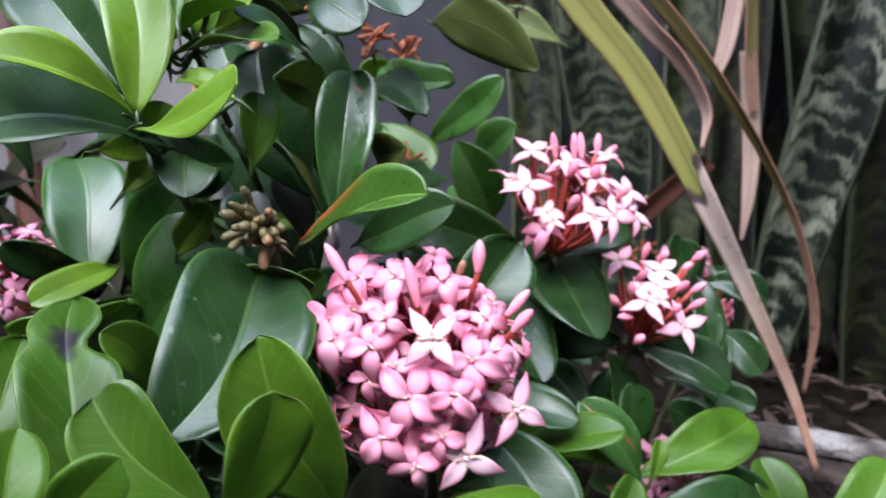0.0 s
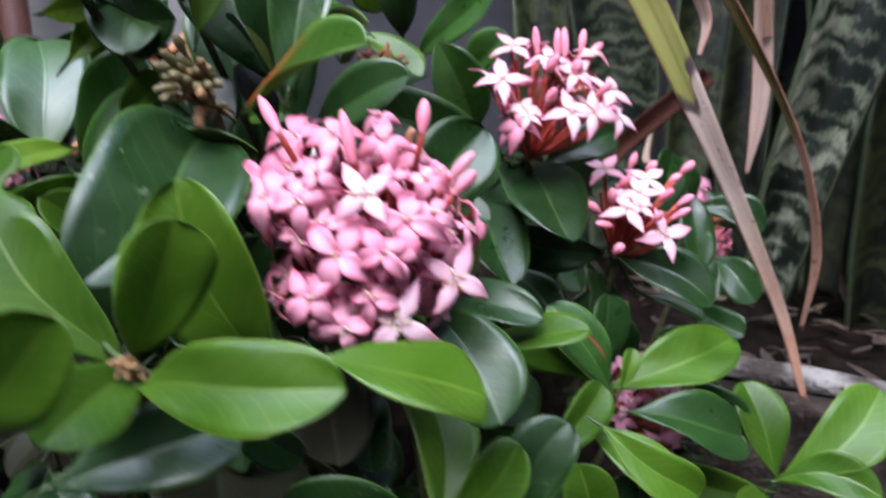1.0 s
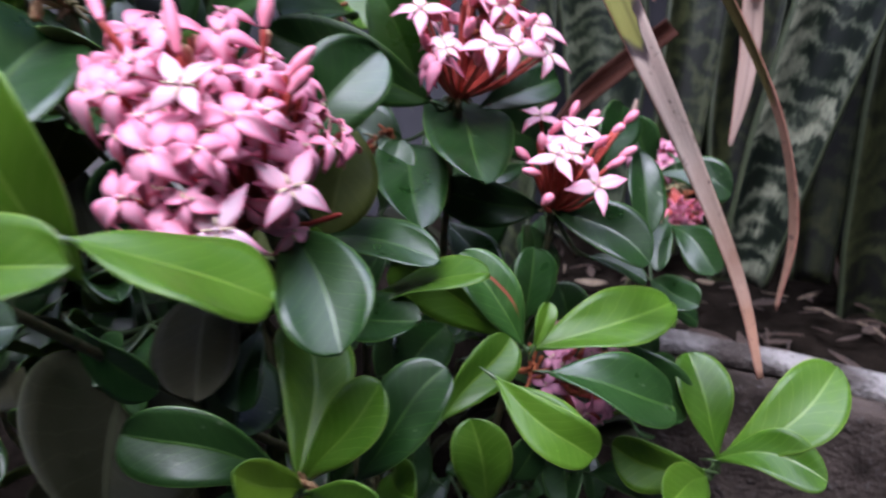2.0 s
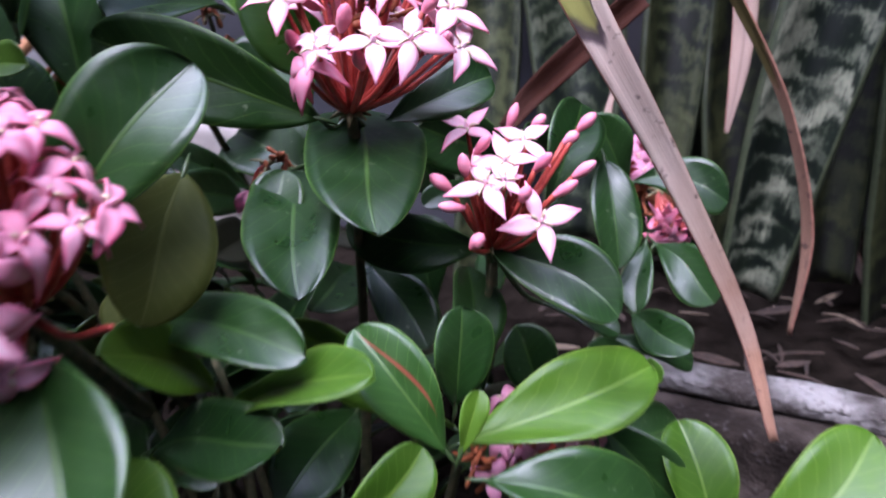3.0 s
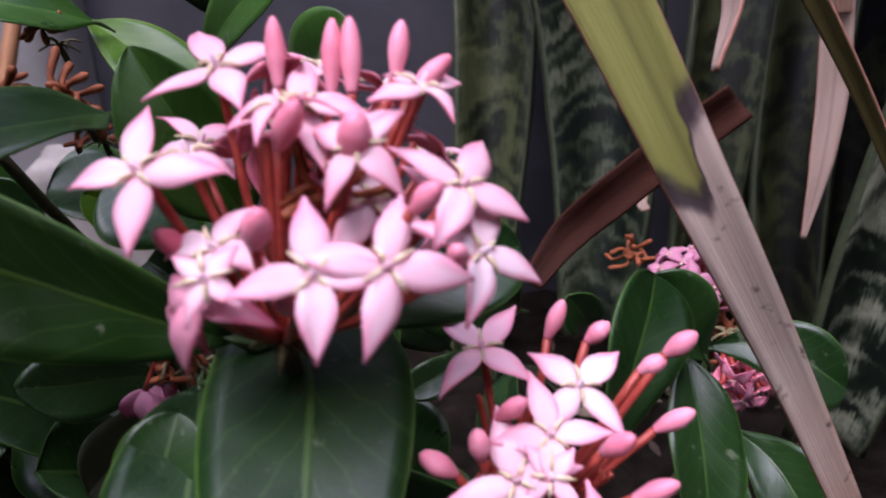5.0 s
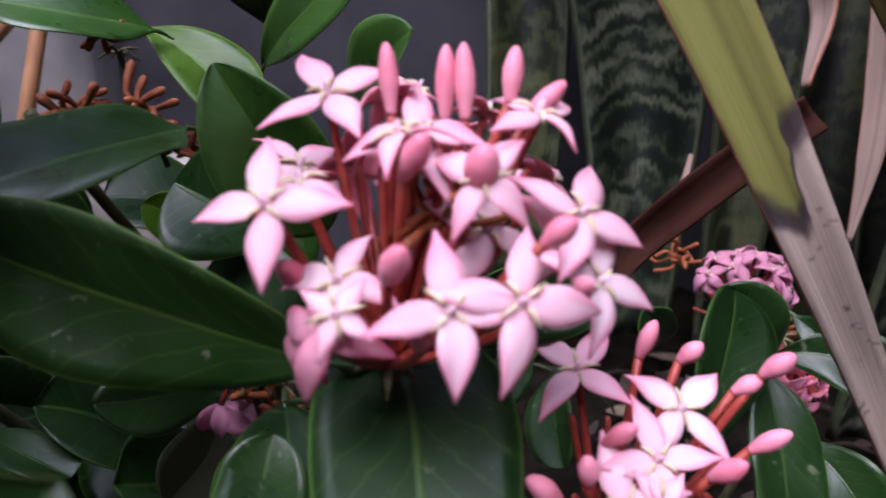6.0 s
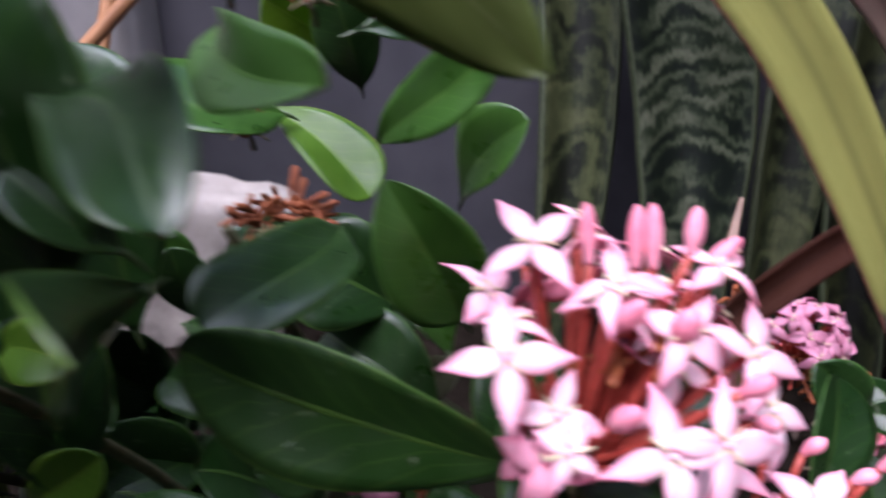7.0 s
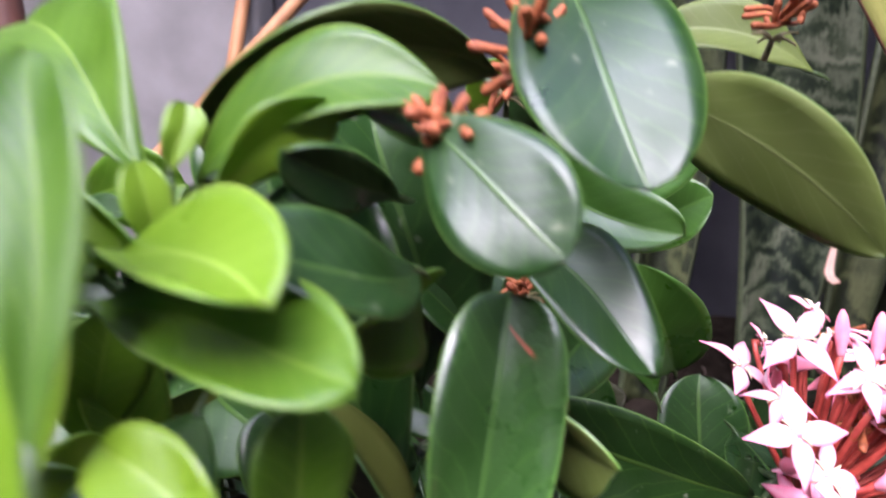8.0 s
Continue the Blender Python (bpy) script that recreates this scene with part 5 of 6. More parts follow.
# added leaf masses that close and darken the gaps in the bush
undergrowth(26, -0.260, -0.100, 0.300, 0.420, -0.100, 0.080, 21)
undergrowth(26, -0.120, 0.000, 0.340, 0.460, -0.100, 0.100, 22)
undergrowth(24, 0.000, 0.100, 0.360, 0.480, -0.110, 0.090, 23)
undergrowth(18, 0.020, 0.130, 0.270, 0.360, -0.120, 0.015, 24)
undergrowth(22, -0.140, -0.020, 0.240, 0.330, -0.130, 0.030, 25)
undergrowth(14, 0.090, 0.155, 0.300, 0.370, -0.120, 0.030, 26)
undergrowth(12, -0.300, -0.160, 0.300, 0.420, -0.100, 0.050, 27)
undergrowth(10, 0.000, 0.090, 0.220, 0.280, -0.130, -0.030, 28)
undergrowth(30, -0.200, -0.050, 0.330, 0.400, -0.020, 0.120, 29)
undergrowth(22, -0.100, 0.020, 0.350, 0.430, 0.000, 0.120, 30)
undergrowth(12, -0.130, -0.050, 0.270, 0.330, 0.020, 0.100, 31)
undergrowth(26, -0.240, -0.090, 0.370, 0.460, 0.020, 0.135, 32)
# these two are added to shade the lower left, largely out of view
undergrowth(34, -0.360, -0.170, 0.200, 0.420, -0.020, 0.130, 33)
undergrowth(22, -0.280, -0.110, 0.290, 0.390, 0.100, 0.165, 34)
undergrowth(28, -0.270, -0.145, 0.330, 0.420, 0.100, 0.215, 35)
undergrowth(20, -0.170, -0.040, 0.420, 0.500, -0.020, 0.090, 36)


def flower_head(base, stem_foot, label, thick=0.0024):
    """The short stalk and bracts that carry a head of flowers."""
    base, foot = Vector(base), Vector(stem_foot)
    bm = bmesh.new()
    tube(bm, [foot, foot.lerp(base, 0.6), base], [thick, thick * 0.92, thick * 0.75], 7, 1, 8)
    for k in range(7):
        a = k * 2.4
        out = Vector((math.cos(a), math.sin(a), random.uniform(-0.5, 0.4)))
        tube(bm, [base, base + out * 0.003 + Vector((0, 0, 0.001)), base + out * 0.0065], [thick * 0.58, thick * 0.5, 0.0003], 5, 0, 6)
    ob = part("flower_head", bm, (BRACT, TWIG), bush, label)
    ob.matrix_parent_inverse = bush.matrix_basis.inverted()
    return ob



rose_head_base = (-0.0037, 0.2200, 0.1443)
rose_head = flower_head(rose_head_base, (0.0003, 0.2500, 0.0993), "dense dome of rose pink florets with upright buds")
floret(rose_head, rose_head_base, (-0.0030, 0.1712, 0.1881), (0.0044, 0.1669, 0.1822), PETAL_PALE, 0.10, face=(-0.0057, -0.8105, 0.5858))
floret(rose_head, rose_head_base, (0.0208, 0.1755, 0.1643), (0.0315, 0.1766, 0.1600), PETAL_PALE, 0.15, face=(0.2579, -0.8670, 0.4264))
floret(rose_head, rose_head_base, (0.0061, 0.1650, 0.1559), (-0.0038, 0.1665, 0.1629), PETAL_PALE, 0.23, face=(0.0883, -0.9410, 0.3266))
floret(rose_head, rose_head_base, (-0.0090, 0.1664, 0.1735), (-0.0188, 0.1701, 0.1790), PETAL_ROSE, 0.45, face=(-0.0591, -0.8767, 0.4773))
floret(rose_head, rose_head_base, (-0.0169, 0.1649, 0.1622), (-0.0237, 0.1629, 0.1549), PETAL_ROSE, 0.37, face=(-0.1372, -0.9138, 0.3822))
floret(rose_head, rose_head_base, (0.0058, 0.1663, 0.1725), (0.0127, 0.1689, 0.1762), PETAL_ROSE, 0.52, face=(0.0745, -0.8799, 0.4693))
floret(rose_head, rose_head_base, (-0.0075, 0.1638, 0.1547), (-0.0155, 0.1632, 0.1517), PETAL_ROSE, 0.59, face=(-0.0491, -0.9484, 0.3134))
floret(rose_head, rose_head_base, (0.0079, 0.1730, 0.1806), (0.0198, 0.1732, 0.1789), PETAL_ROSE, 0.62, face=(0.0967, -0.8291, 0.5507))
floret(rose_head, rose_head_base, (0.0024, 0.1653, 0.1749), (-0.0047, 0.1624, 0.1702), PETAL_ROSE, 0.50, face=(0.0416, -0.8745, 0.4833))
floret(rose_head, rose_head_base, (-0.0198, 0.1716, 0.1859), (-0.0293, 0.1717, 0.1835), PETAL_ROSE, 0.72, face=(-0.1477, -0.8091, 0.5689))
floret(rose_head, rose_head_base, (-0.0205, 0.1723, 0.1759), (-0.0213, 0.1702, 0.1722), PETAL_ROSE, 0.74, face=(-0.1707, -0.8416, 0.5124))
floret(rose_head, rose_head_base, (-0.0300, 0.1789, 0.1850), (-0.0398, 0.1846, 0.1884), PETAL_ROSE, 0.68, face=(-0.2514, -0.7701, 0.5863))
floret(rose_head, rose_head_base, (-0.0248, 0.1926, 0.1987), (-0.0351, 0.1923, 0.1955), PETAL_ROSE, 0.40, face=(-0.2100, -0.6532, 0.7275))
floret(rose_head, rose_head_base, (-0.0136, 0.1894, 0.1998), (-0.0130, 0.1966, 0.2067), PETAL_ROSE, 0.60, face=(-0.1033, -0.6784, 0.7274))
floret(rose_head, rose_head_base, (0.0002, 0.1875, 0.1989), (0.0088, 0.1890, 0.2000), PETAL_ROSE, 0.73, face=(0.0248, -0.6952, 0.7184))
floret(rose_head, rose_head_base, (-0.0239, 0.2027, 0.1998), (-0.0190, 0.2056, 0.2033), PETAL_ROSE, 0.39, face=(-0.2211, -0.5720, 0.7899))
floret(rose_head, rose_head_base, (0.0122, 0.1814, 0.1898), (0.0133, 0.1863, 0.1952), PETAL_ROSE, 0.66, face=(0.1379, -0.7550, 0.6411))
floret(rose_head, rose_head_base, (-0.0156, 0.1754, 0.1921), (-0.0120, 0.1788, 0.1971), PETAL_ROSE, 0.63, face=(-0.1113, -0.7767, 0.6200))
floret(rose_head, rose_head_base, (-0.0260, 0.1860, 0.1912), (-0.0386, 0.1872, 0.1882), PETAL_ROSE, 0.67, face=(-0.2239, -0.7168, 0.6604))
floret(rose_head, rose_head_base, (-0.0025, 0.1989, 0.2035), (-0.0000, 0.2002, 0.2045), PETAL_ROSE, 0.67, face=(0.0002, -0.6018, 0.7986))
floret(rose_head, rose_head_base, (0.0142, 0.1768, 0.1820), (0.0209, 0.1761, 0.1791), PETAL_ROSE, 0.49, face=(0.1602, -0.8033, 0.5736))
floret(rose_head, rose_head_base, (-0.0003, 0.1648, 0.1623), (0.0077, 0.1644, 0.1609), PETAL_ROSE, 0.71, face=(0.0220, -0.9226, 0.3852))
floret(rose_head, rose_head_base, (-0.0134, 0.1718, 0.1795), (-0.0075, 0.1720, 0.1810), PETAL_ROSE, 0.58, face=(-0.1007, -0.8368, 0.5381))
floret(rose_head, rose_head_base, (-0.0324, 0.1869, 0.1874), (-0.0443, 0.1928, 0.1885), PETAL_ROSE, 0.37, face=(-0.2924, -0.7148, 0.6353))
floret(rose_head, rose_head_base, (0.0030, 0.1799, 0.1903), (0.0092, 0.1823, 0.1927), PETAL_ROSE, 0.79, face=(0.0509, -0.7650, 0.6420))
bud(rose_head, rose_head_base, (-0.0271, 0.1823, 0.2019), (-0.0333, 0.1888, 0.2098), slim=True)
bud(rose_head, rose_head_base, (0.0103, 0.1908, 0.2003), (0.0109, 0.1940, 0.2096), slim=True)
bud(rose_head, rose_head_base, (0.0193, 0.1837, 0.1913), (0.0247, 0.1857, 0.1971), slim=True)
bud(rose_head, rose_head_base, (0.0205, 0.1807, 0.1872), (0.0252, 0.1809, 0.1929), slim=True)
bud(rose_head, rose_head_base, (-0.0072, 0.1797, 0.1962), (-0.0102, 0.1833, 0.2074), slim=True)
stalk_fan(rose_head, rose_head_base, (-0.0067, 0.2080, 0.1623), 0.0361, (-0.1, -0.6, 0.75), 30)
fill_dome(rose_head, rose_head_base, (-0.0067, 0.2080, 0.1623), 0.0352, (-0.1, -0.72, 0.68), 58, PETAL_ROSE, 0.0084, 1.02, 1.25)
faded_tubes(rose_head, rose_head_base, (-0.0067, 0.2080, 0.1623), 0.0385, (-0.1, -0.72, 0.68), 12)

pale_head_base = (0.0506, 0.3069, 0.1719)
pale_head = flower_head(pale_head_base, (0.0506, 0.3189, 0.1419), "open head of pale pink florets on red tubes")
floret(pale_head, pale_head_base, (0.0360, 0.2924, 0.2068), (0.0236, 0.2926, 0.2057), PETAL_PALE, 0.10, face=(-0.0747, -0.6675, 0.7408))
floret(pale_head, pale_head_base, (0.0404, 0.3143, 0.2191), (0.0296, 0.3068, 0.2153), PETAL_PALE, 0.10, face=(-0.0163, -0.4285, 0.9034))
floret(pale_head, pale_head_base, (0.0567, 0.3067, 0.2140), (0.0687, 0.3108, 0.2139), PETAL_PALE, 0.15, face=(0.1798, -0.5009, 0.8466))
floret(pale_head, pale_head_base, (0.0633, 0.2840, 0.1953), (0.0650, 0.2768, 0.1854), PETAL_PALE, 0.20, face=(0.2573, -0.7601, 0.5966))
floret(pale_head, pale_head_base, (0.0729, 0.2875, 0.1954), (0.0718, 0.2786, 0.1854), PETAL_PALE, 0.20, face=(0.3681, -0.7165, 0.5926))
floret(pale_head, pale_head_base, (0.0825, 0.3059, 0.2024), (0.0935, 0.3068, 0.1952), PETAL_PALE, 0.10, face=(0.4973, -0.5151, 0.6982))
floret(pale_head, pale_head_base, (0.0857, 0.3024, 0.1921), (0.0980, 0.3090, 0.1860), PETAL_PALE, 0.15, face=(0.5828, -0.5551, 0.5936))
floret(pale_head, pale_head_base, (0.0456, 0.2932, 0.1949), (0.0478, 0.3003, 0.2018), PETAL_PALE, 0.50, face=(-0.0024, -0.6983, 0.7158))
floret(pale_head, pale_head_base, (0.0676, 0.3051, 0.1993), (0.0695, 0.3176, 0.2064), PETAL_PALE, 0.30, face=(0.3914, -0.4980, 0.7738))
floret(pale_head, pale_head_base, (0.0528, 0.3349, 0.2162), (0.0484, 0.3355, 0.2186), PETAL_PALE, None, face=(0.1208, 0.0490, 0.9915))
floret(pale_head, pale_head_base, (0.0725, 0.3397, 0.1991), (0.0822, 0.3410, 0.2004), PETAL_PALE, None, face=(0.5266, 0.2368, 0.8164))
floret(pale_head, pale_head_base, (0.0325, 0.3223, 0.2043), (0.0427, 0.3207, 0.1982), PETAL_PALE, None, face=(-0.3028, -0.0741, 0.9502))
floret(pale_head, pale_head_base, (0.0438, 0.2889, 0.1886), (0.0540, 0.2873, 0.1881), PETAL_ROSE, 0.85, face=(-0.0900, -0.7779, 0.6219))
floret(pale_head, pale_head_base, (0.0407, 0.2927, 0.1857), (0.0355, 0.2917, 0.1827), PETAL_ROSE, 0.85, face=(-0.2161, -0.7523, 0.6223))
floret(pale_head, pale_head_base, (0.0470, 0.2858, 0.1931), (0.0442, 0.2822, 0.1889), PETAL_PALE, None, face=(0.0071, -0.7678, 0.6406))
floret(pale_head, pale_head_base, (0.0430, 0.3366, 0.2028), (0.0406, 0.3386, 0.2081), PETAL_PALE, None, face=(-0.0823, 0.2425, 0.9667))
stalk_fan(pale_head, pale_head_base, (0.0600, 0.3125, 0.1925), 0.0200, (0.0, 0.10, 1.0), 16)
fill_dome(pale_head, pale_head_base, (0.0600, 0.3125, 0.1975), 0.0265, (0.1, 0.40, 0.9), 11, PETAL_PALE, 0.0100)
dried_tubes(pale_head, (0.0610, 0.3075, 0.2015), 0.013, 14)
bud(pale_head, pale_head_base, (0.0512, 0.3132, 0.2173), (0.0502, 0.3161, 0.2271), 0.0018, slim=True)
bud(pale_head, pale_head_base, (0.0601, 0.3136, 0.2165), (0.0600, 0.3168, 0.2268), 0.0018, slim=True)
bud(pale_head, pale_head_base, (0.0634, 0.3138, 0.2163), (0.0628, 0.3172, 0.2271), 0.0018, slim=True)
bud(pale_head, pale_head_base, (0.0705, 0.3150, 0.2177), (0.0714, 0.3177, 0.2266), 0.0018, slim=True)
bud(pale_head, pale_head_base, (0.0732, 0.3142, 0.2152), (0.0796, 0.3162, 0.2212), 0.0018, slim=True)
bud(pale_head, pale_head_base, (0.0544, 0.3000, 0.2084), (0.0588, 0.2973, 0.2166), 0.0019)
bud(pale_head, pale_head_base, (0.0656, 0.3001, 0.2064), (0.0675, 0.2974, 0.2152), 0.0019)
bud(pale_head, pale_head_base, (0.0751, 0.2934, 0.2010), (0.0801, 0.2913, 0.2065))
bud(pale_head, pale_head_base, (0.0532, 0.2889, 0.1957), (0.0570, 0.2829, 0.2047))
bud(pale_head, pale_head_base, (0.0389, 0.3014, 0.1896), (0.0376, 0.2917, 0.1978))
bud(pale_head, pale_head_base, (0.0590, 0.2891, 0.1864), (0.0589, 0.2823, 0.1930))
bud(pale_head, pale_head_base, (0.0819, 0.2996, 0.1909), (0.0827, 0.2920, 0.1966))

small_head_base = (0.0942, 0.3145, 0.1248)
small_head = flower_head(small_head_base, (0.0942, 0.3295, 0.0948), "small head of pale pink florets and many buds")
floret(small_head, small_head_base, (0.0860, 0.3191, 0.1651), (0.0739, 0.3278, 0.1675), PETAL_PALE, 0.08, face=(-0.1171, -0.4117, 0.9038))
floret(small_head, small_head_base, (0.1043, 0.3106, 0.1629), (0.0944, 0.3163, 0.1675), PETAL_PALE, 0.08, face=(0.1076, -0.5054, 0.8561))
floret(small_head, small_head_base, (0.0929, 0.2951, 0.1533), (0.0810, 0.2915, 0.1496), PETAL_PALE, 0.08, face=(-0.0306, -0.6790, 0.7335))
floret(small_head, small_head_base, (0.1093, 0.2912, 0.1428), (0.1146, 0.2856, 0.1306), PETAL_PALE, 0.08, face=(0.2209, -0.8484, 0.4811))
floret(small_head, small_head_base, (0.0987, 0.3013, 0.1585), (0.1100, 0.3030, 0.1592), PETAL_PALE, 0.08, face=(0.0413, -0.6051, 0.7951))
floret(small_head, small_head_base, (0.0986, 0.2955, 0.1542), (0.1034, 0.2924, 0.1499), PETAL_PALE, 0.08, face=(0.0572, -0.7744, 0.6301))
bud(small_head, small_head_base, (0.0991, 0.3272, 0.1627), (0.1022, 0.3287, 0.1716))
bud(small_head, small_head_base, (0.1060, 0.3263, 0.1621), (0.1115, 0.3265, 0.1680))
bud(small_head, small_head_base, (0.1215, 0.3221, 0.1631), (0.1273, 0.3210, 0.1694))
bud(small_head, small_head_base, (0.1160, 0.3226, 0.1581), (0.1225, 0.3218, 0.1633))
bud(small_head, small_head_base, (0.1203, 0.3172, 0.1489), (0.1277, 0.3163, 0.1548))
bud(small_head, small_head_base, (0.1127, 0.2978, 0.1481), (0.1203, 0.2963, 0.1537))
bud(small_head, small_head_base, (0.0830, 0.3007, 0.1486), (0.0758, 0.2990, 0.1546))
bud(small_head, small_head_base, (0.0870, 0.2993, 0.1525), (0.0859, 0.2970, 0.1617))
bud(small_head, small_head_base, (0.0889, 0.3033, 0.1595), (0.0940, 0.3000, 0.1663))
bud(small_head, small_head_base, (0.1069, 0.3011, 0.1547), (0.1123, 0.2976, 0.1617))
bud(small_head, small_head_base, (0.1029, 0.2907, 0.1478), (0.1058, 0.2878, 0.1543))
bud(small_head, small_head_base, (0.0875, 0.2947, 0.1453), (0.0792, 0.2906, 0.1473))
bud(small_head, small_head_base, (0.0876, 0.2938, 0.1317), (0.0924, 0.2925, 0.1378))
stalk_fan(small_head, small_head_base, (0.0988, 0.3150, 0.1375), 0.0228, (0.0, -0.3, 0.95), 30)

fading_head_base = (0.1715, 0.4658, 0.1031)
fading_head = flower_head(fading_head_base, (0.1715, 0.4758, 0.0731), 'fading dusky pink head with dried brown tubes', 0.0013)
fill_dome(fading_head, fading_head_base, (0.1685, 0.4618, 0.1111), 0.0240, (0.0000, -0.2500, 0.9700), 17, PETAL_DUSKY, 0.0085, 0.55, 1.0)
stalk_fan(fading_head, fading_head_base, (0.1685, 0.4618, 0.1071), 0.0220, (0.0, -0.2, 0.9), 16)
dried_tubes(fading_head, (0.1715, 0.4578, 0.1071), 0.018, 22)
dried_tubes(fading_head, (0.1877, 0.4639, 0.0964), 0.017, 20)
dried_tubes(fading_head, (0.1446, 0.4808, 0.1231), 0.014, 14)

drooping_head_base = (0.1736, 0.4316, 0.1116)
drooping_head = flower_head(drooping_head_base, (0.1736, 0.4416, 0.0816), 'drooping faded pink florets', 0.0013)
fill_dome(drooping_head, drooping_head_base, (0.1796, 0.4256, 0.0976), 0.0100, (0.0500, -0.9000, -0.2000), 9, PETAL_ROSE, 0.0085, 1.02)
dried_tubes(drooping_head, (0.1794, 0.4283, 0.0982), 0.0100, 4)

left_head_base = (-0.1781, 0.2912, 0.1542)
left_head = flower_head(left_head_base, (-0.1781, 0.3012, 0.1242), 'small dusky pink head deep in the leaves', 0.0013)
fill_dome(left_head, left_head_base, (-0.1781, 0.2792, 0.1702), 0.0220, (0.0000, -0.7000, 0.7000), 22, PETAL_DUSKY, 0.0085, 1.02)

low_head_base = (0.0998, 0.3024, 0.0489)
low_head = flower_head(low_head_base, (0.0998, 0.3124, 0.0189), 'withered pink head low in the bush', 0.0013)
fill_dome(low_head, low_head_base, (0.1118, 0.2964, 0.0549), 0.0230, (0.4000, -0.5000, 0.6000), 20, PETAL_DUSKY, 0.0085, 1.02)
dried_tubes(low_head, (0.1090, 0.2998, 0.0508), 0.0230, 9)

wilted_head_base = (0.0098, 0.3401, 0.1473)
wilted_head = flower_head(wilted_head_base, (0.0098, 0.3501, 0.1173), 'wilted dusky florets hanging under the leaves', 0.0013)
hanging_petals(wilted_head, wilted_head_base, ((0.0042, 0.3431, 0.1369), (0.0067, 0.3455, 0.1342), (0.0021, 0.3399, 0.1373)))
dried_tubes(wilted_head, (0.0100, 0.3372, 0.1425), 0.0060, 5)

hidden_head_base = (-0.1497, 0.3126, 0.1935)
hidden_head = flower_head(hidden_head_base, (-0.1497, 0.3226, 0.1635), 'few faded florets half hidden by leaves', 0.0013)
fill_dome(hidden_head, hidden_head_base, (-0.1497, 0.3066, 0.1995), 0.0080, (0.0000, -0.7000, 0.4000), 4, PETAL_DUSKY, 0.0085, 1.02)
calyx = flower_head((-0.1163, 0.3151, 0.2076), (-0.1163, 0.3181, 0.2016), "spent flower head, only dried orange brown tubes left", 0.0010)
dried_tubes(calyx, (-0.1163, 0.3111, 0.2136), 0.0108, 15)
calyx = flower_head((-0.0355, 0.3697, 0.2619), (-0.0355, 0.3727, 0.2559), "spent flower head, only dried orange brown tubes left", 0.0010)
dried_tubes(calyx, (-0.0355, 0.3657, 0.2679), 0.0119, 19)
calyx = flower_head((-0.0202, 0.3939, 0.2555), (-0.0202, 0.3969, 0.2495), "spent flower head, only dried orange brown tubes left", 0.0010)
dried_tubes(calyx, (-0.0202, 0.3899, 0.2615), 0.0108, 15)
calyx = flower_head((-0.0160, 0.3649, 0.1998), (-0.0160, 0.3679, 0.1938), "spent flower head, only dried orange brown tubes left", 0.0010)
dried_tubes(calyx, (-0.0160, 0.3609, 0.2058), 0.0119, 15)
calyx = flower_head((-0.0478, 0.4091, 0.2136), (-0.0478, 0.4121, 0.2076), "spent flower head, only dried orange brown tubes left", 0.0010)
dried_tubes(calyx, (-0.0478, 0.4051, 0.2196), 0.0086, 11)
calyx = flower_head((-0.0399, 0.4103, 0.1831), (-0.0399, 0.4133, 0.1771), "spent flower head, only dried orange brown tubes left", 0.0010)
dried_tubes(calyx, (-0.0399, 0.4063, 0.1891), 0.0108, 15)
calyx = flower_head((-0.0312, 0.2950, 0.2846), (-0.0312, 0.2980, 0.2786), "spent flower head, only dried orange brown tubes left", 0.0010)
dried_tubes(calyx, (-0.0312, 0.2910, 0.2906), 0.0130, 30)
calyx = flower_head((-0.0446, 0.2696, 0.2750), (-0.0446, 0.2726, 0.2690), "spent flower head, only dried orange brown tubes left", 0.0010)
dried_tubes(calyx, (-0.0446, 0.2656, 0.2810), 0.0086, 17)
calyx = flower_head((0.0377, 0.3693, 0.2826), (0.0377, 0.3723, 0.2766), "spent flower head, only dried orange brown tubes left", 0.0010)
dried_tubes(calyx, (0.0377, 0.3653, 0.2886), 0.0130, 15)
calyx = flower_head((-0.0257, 0.3526, 0.2020), (-0.0257, 0.3556, 0.1960), "spent flower head, only dried orange brown tubes left", 0.0010)
dried_tubes(calyx, (-0.0257, 0.3486, 0.2080), 0.0086, 11)
calyx = flower_head((-0.0273, 0.4186, 0.1768), (-0.0273, 0.4216, 0.1708), "spent flower head, only dried orange brown tubes left", 0.0010)
dried_tubes(calyx, (-0.0273, 0.4146, 0.1828), 0.0108, 15)
calyx = flower_head((-0.0888, 0.3749, 0.1624), (-0.0888, 0.3779, 0.1564), "spent flower head, only dried orange brown tubes left", 0.0010)
dried_tubes(calyx, (-0.0888, 0.3709, 0.1684), 0.0130, 17)
calyx = flower_head((0.0170, 0.3395, 0.1447), (0.0170, 0.3425, 0.1387), "spent flower head, only dried orange brown tubes left", 0.0010)
dried_tubes(calyx, (0.0170, 0.3355, 0.1507), 0.0056, 9)
calyx = flower_head((0.0170, 0.3450, 0.1305), (0.0170, 0.3480, 0.1245), "spent flower head, only dried orange brown tubes left", 0.0010)
dried_tubes(calyx, (0.0170, 0.3410, 0.1365), 0.0062, 9)
calyx = flower_head((0.0894, 0.2933, 0.0529), (0.0894, 0.2963, 0.0469), "spent flower head, only dried orange brown tubes left", 0.0010)
dried_tubes(calyx, (0.0894, 0.2893, 0.0589), 0.0108, 15)

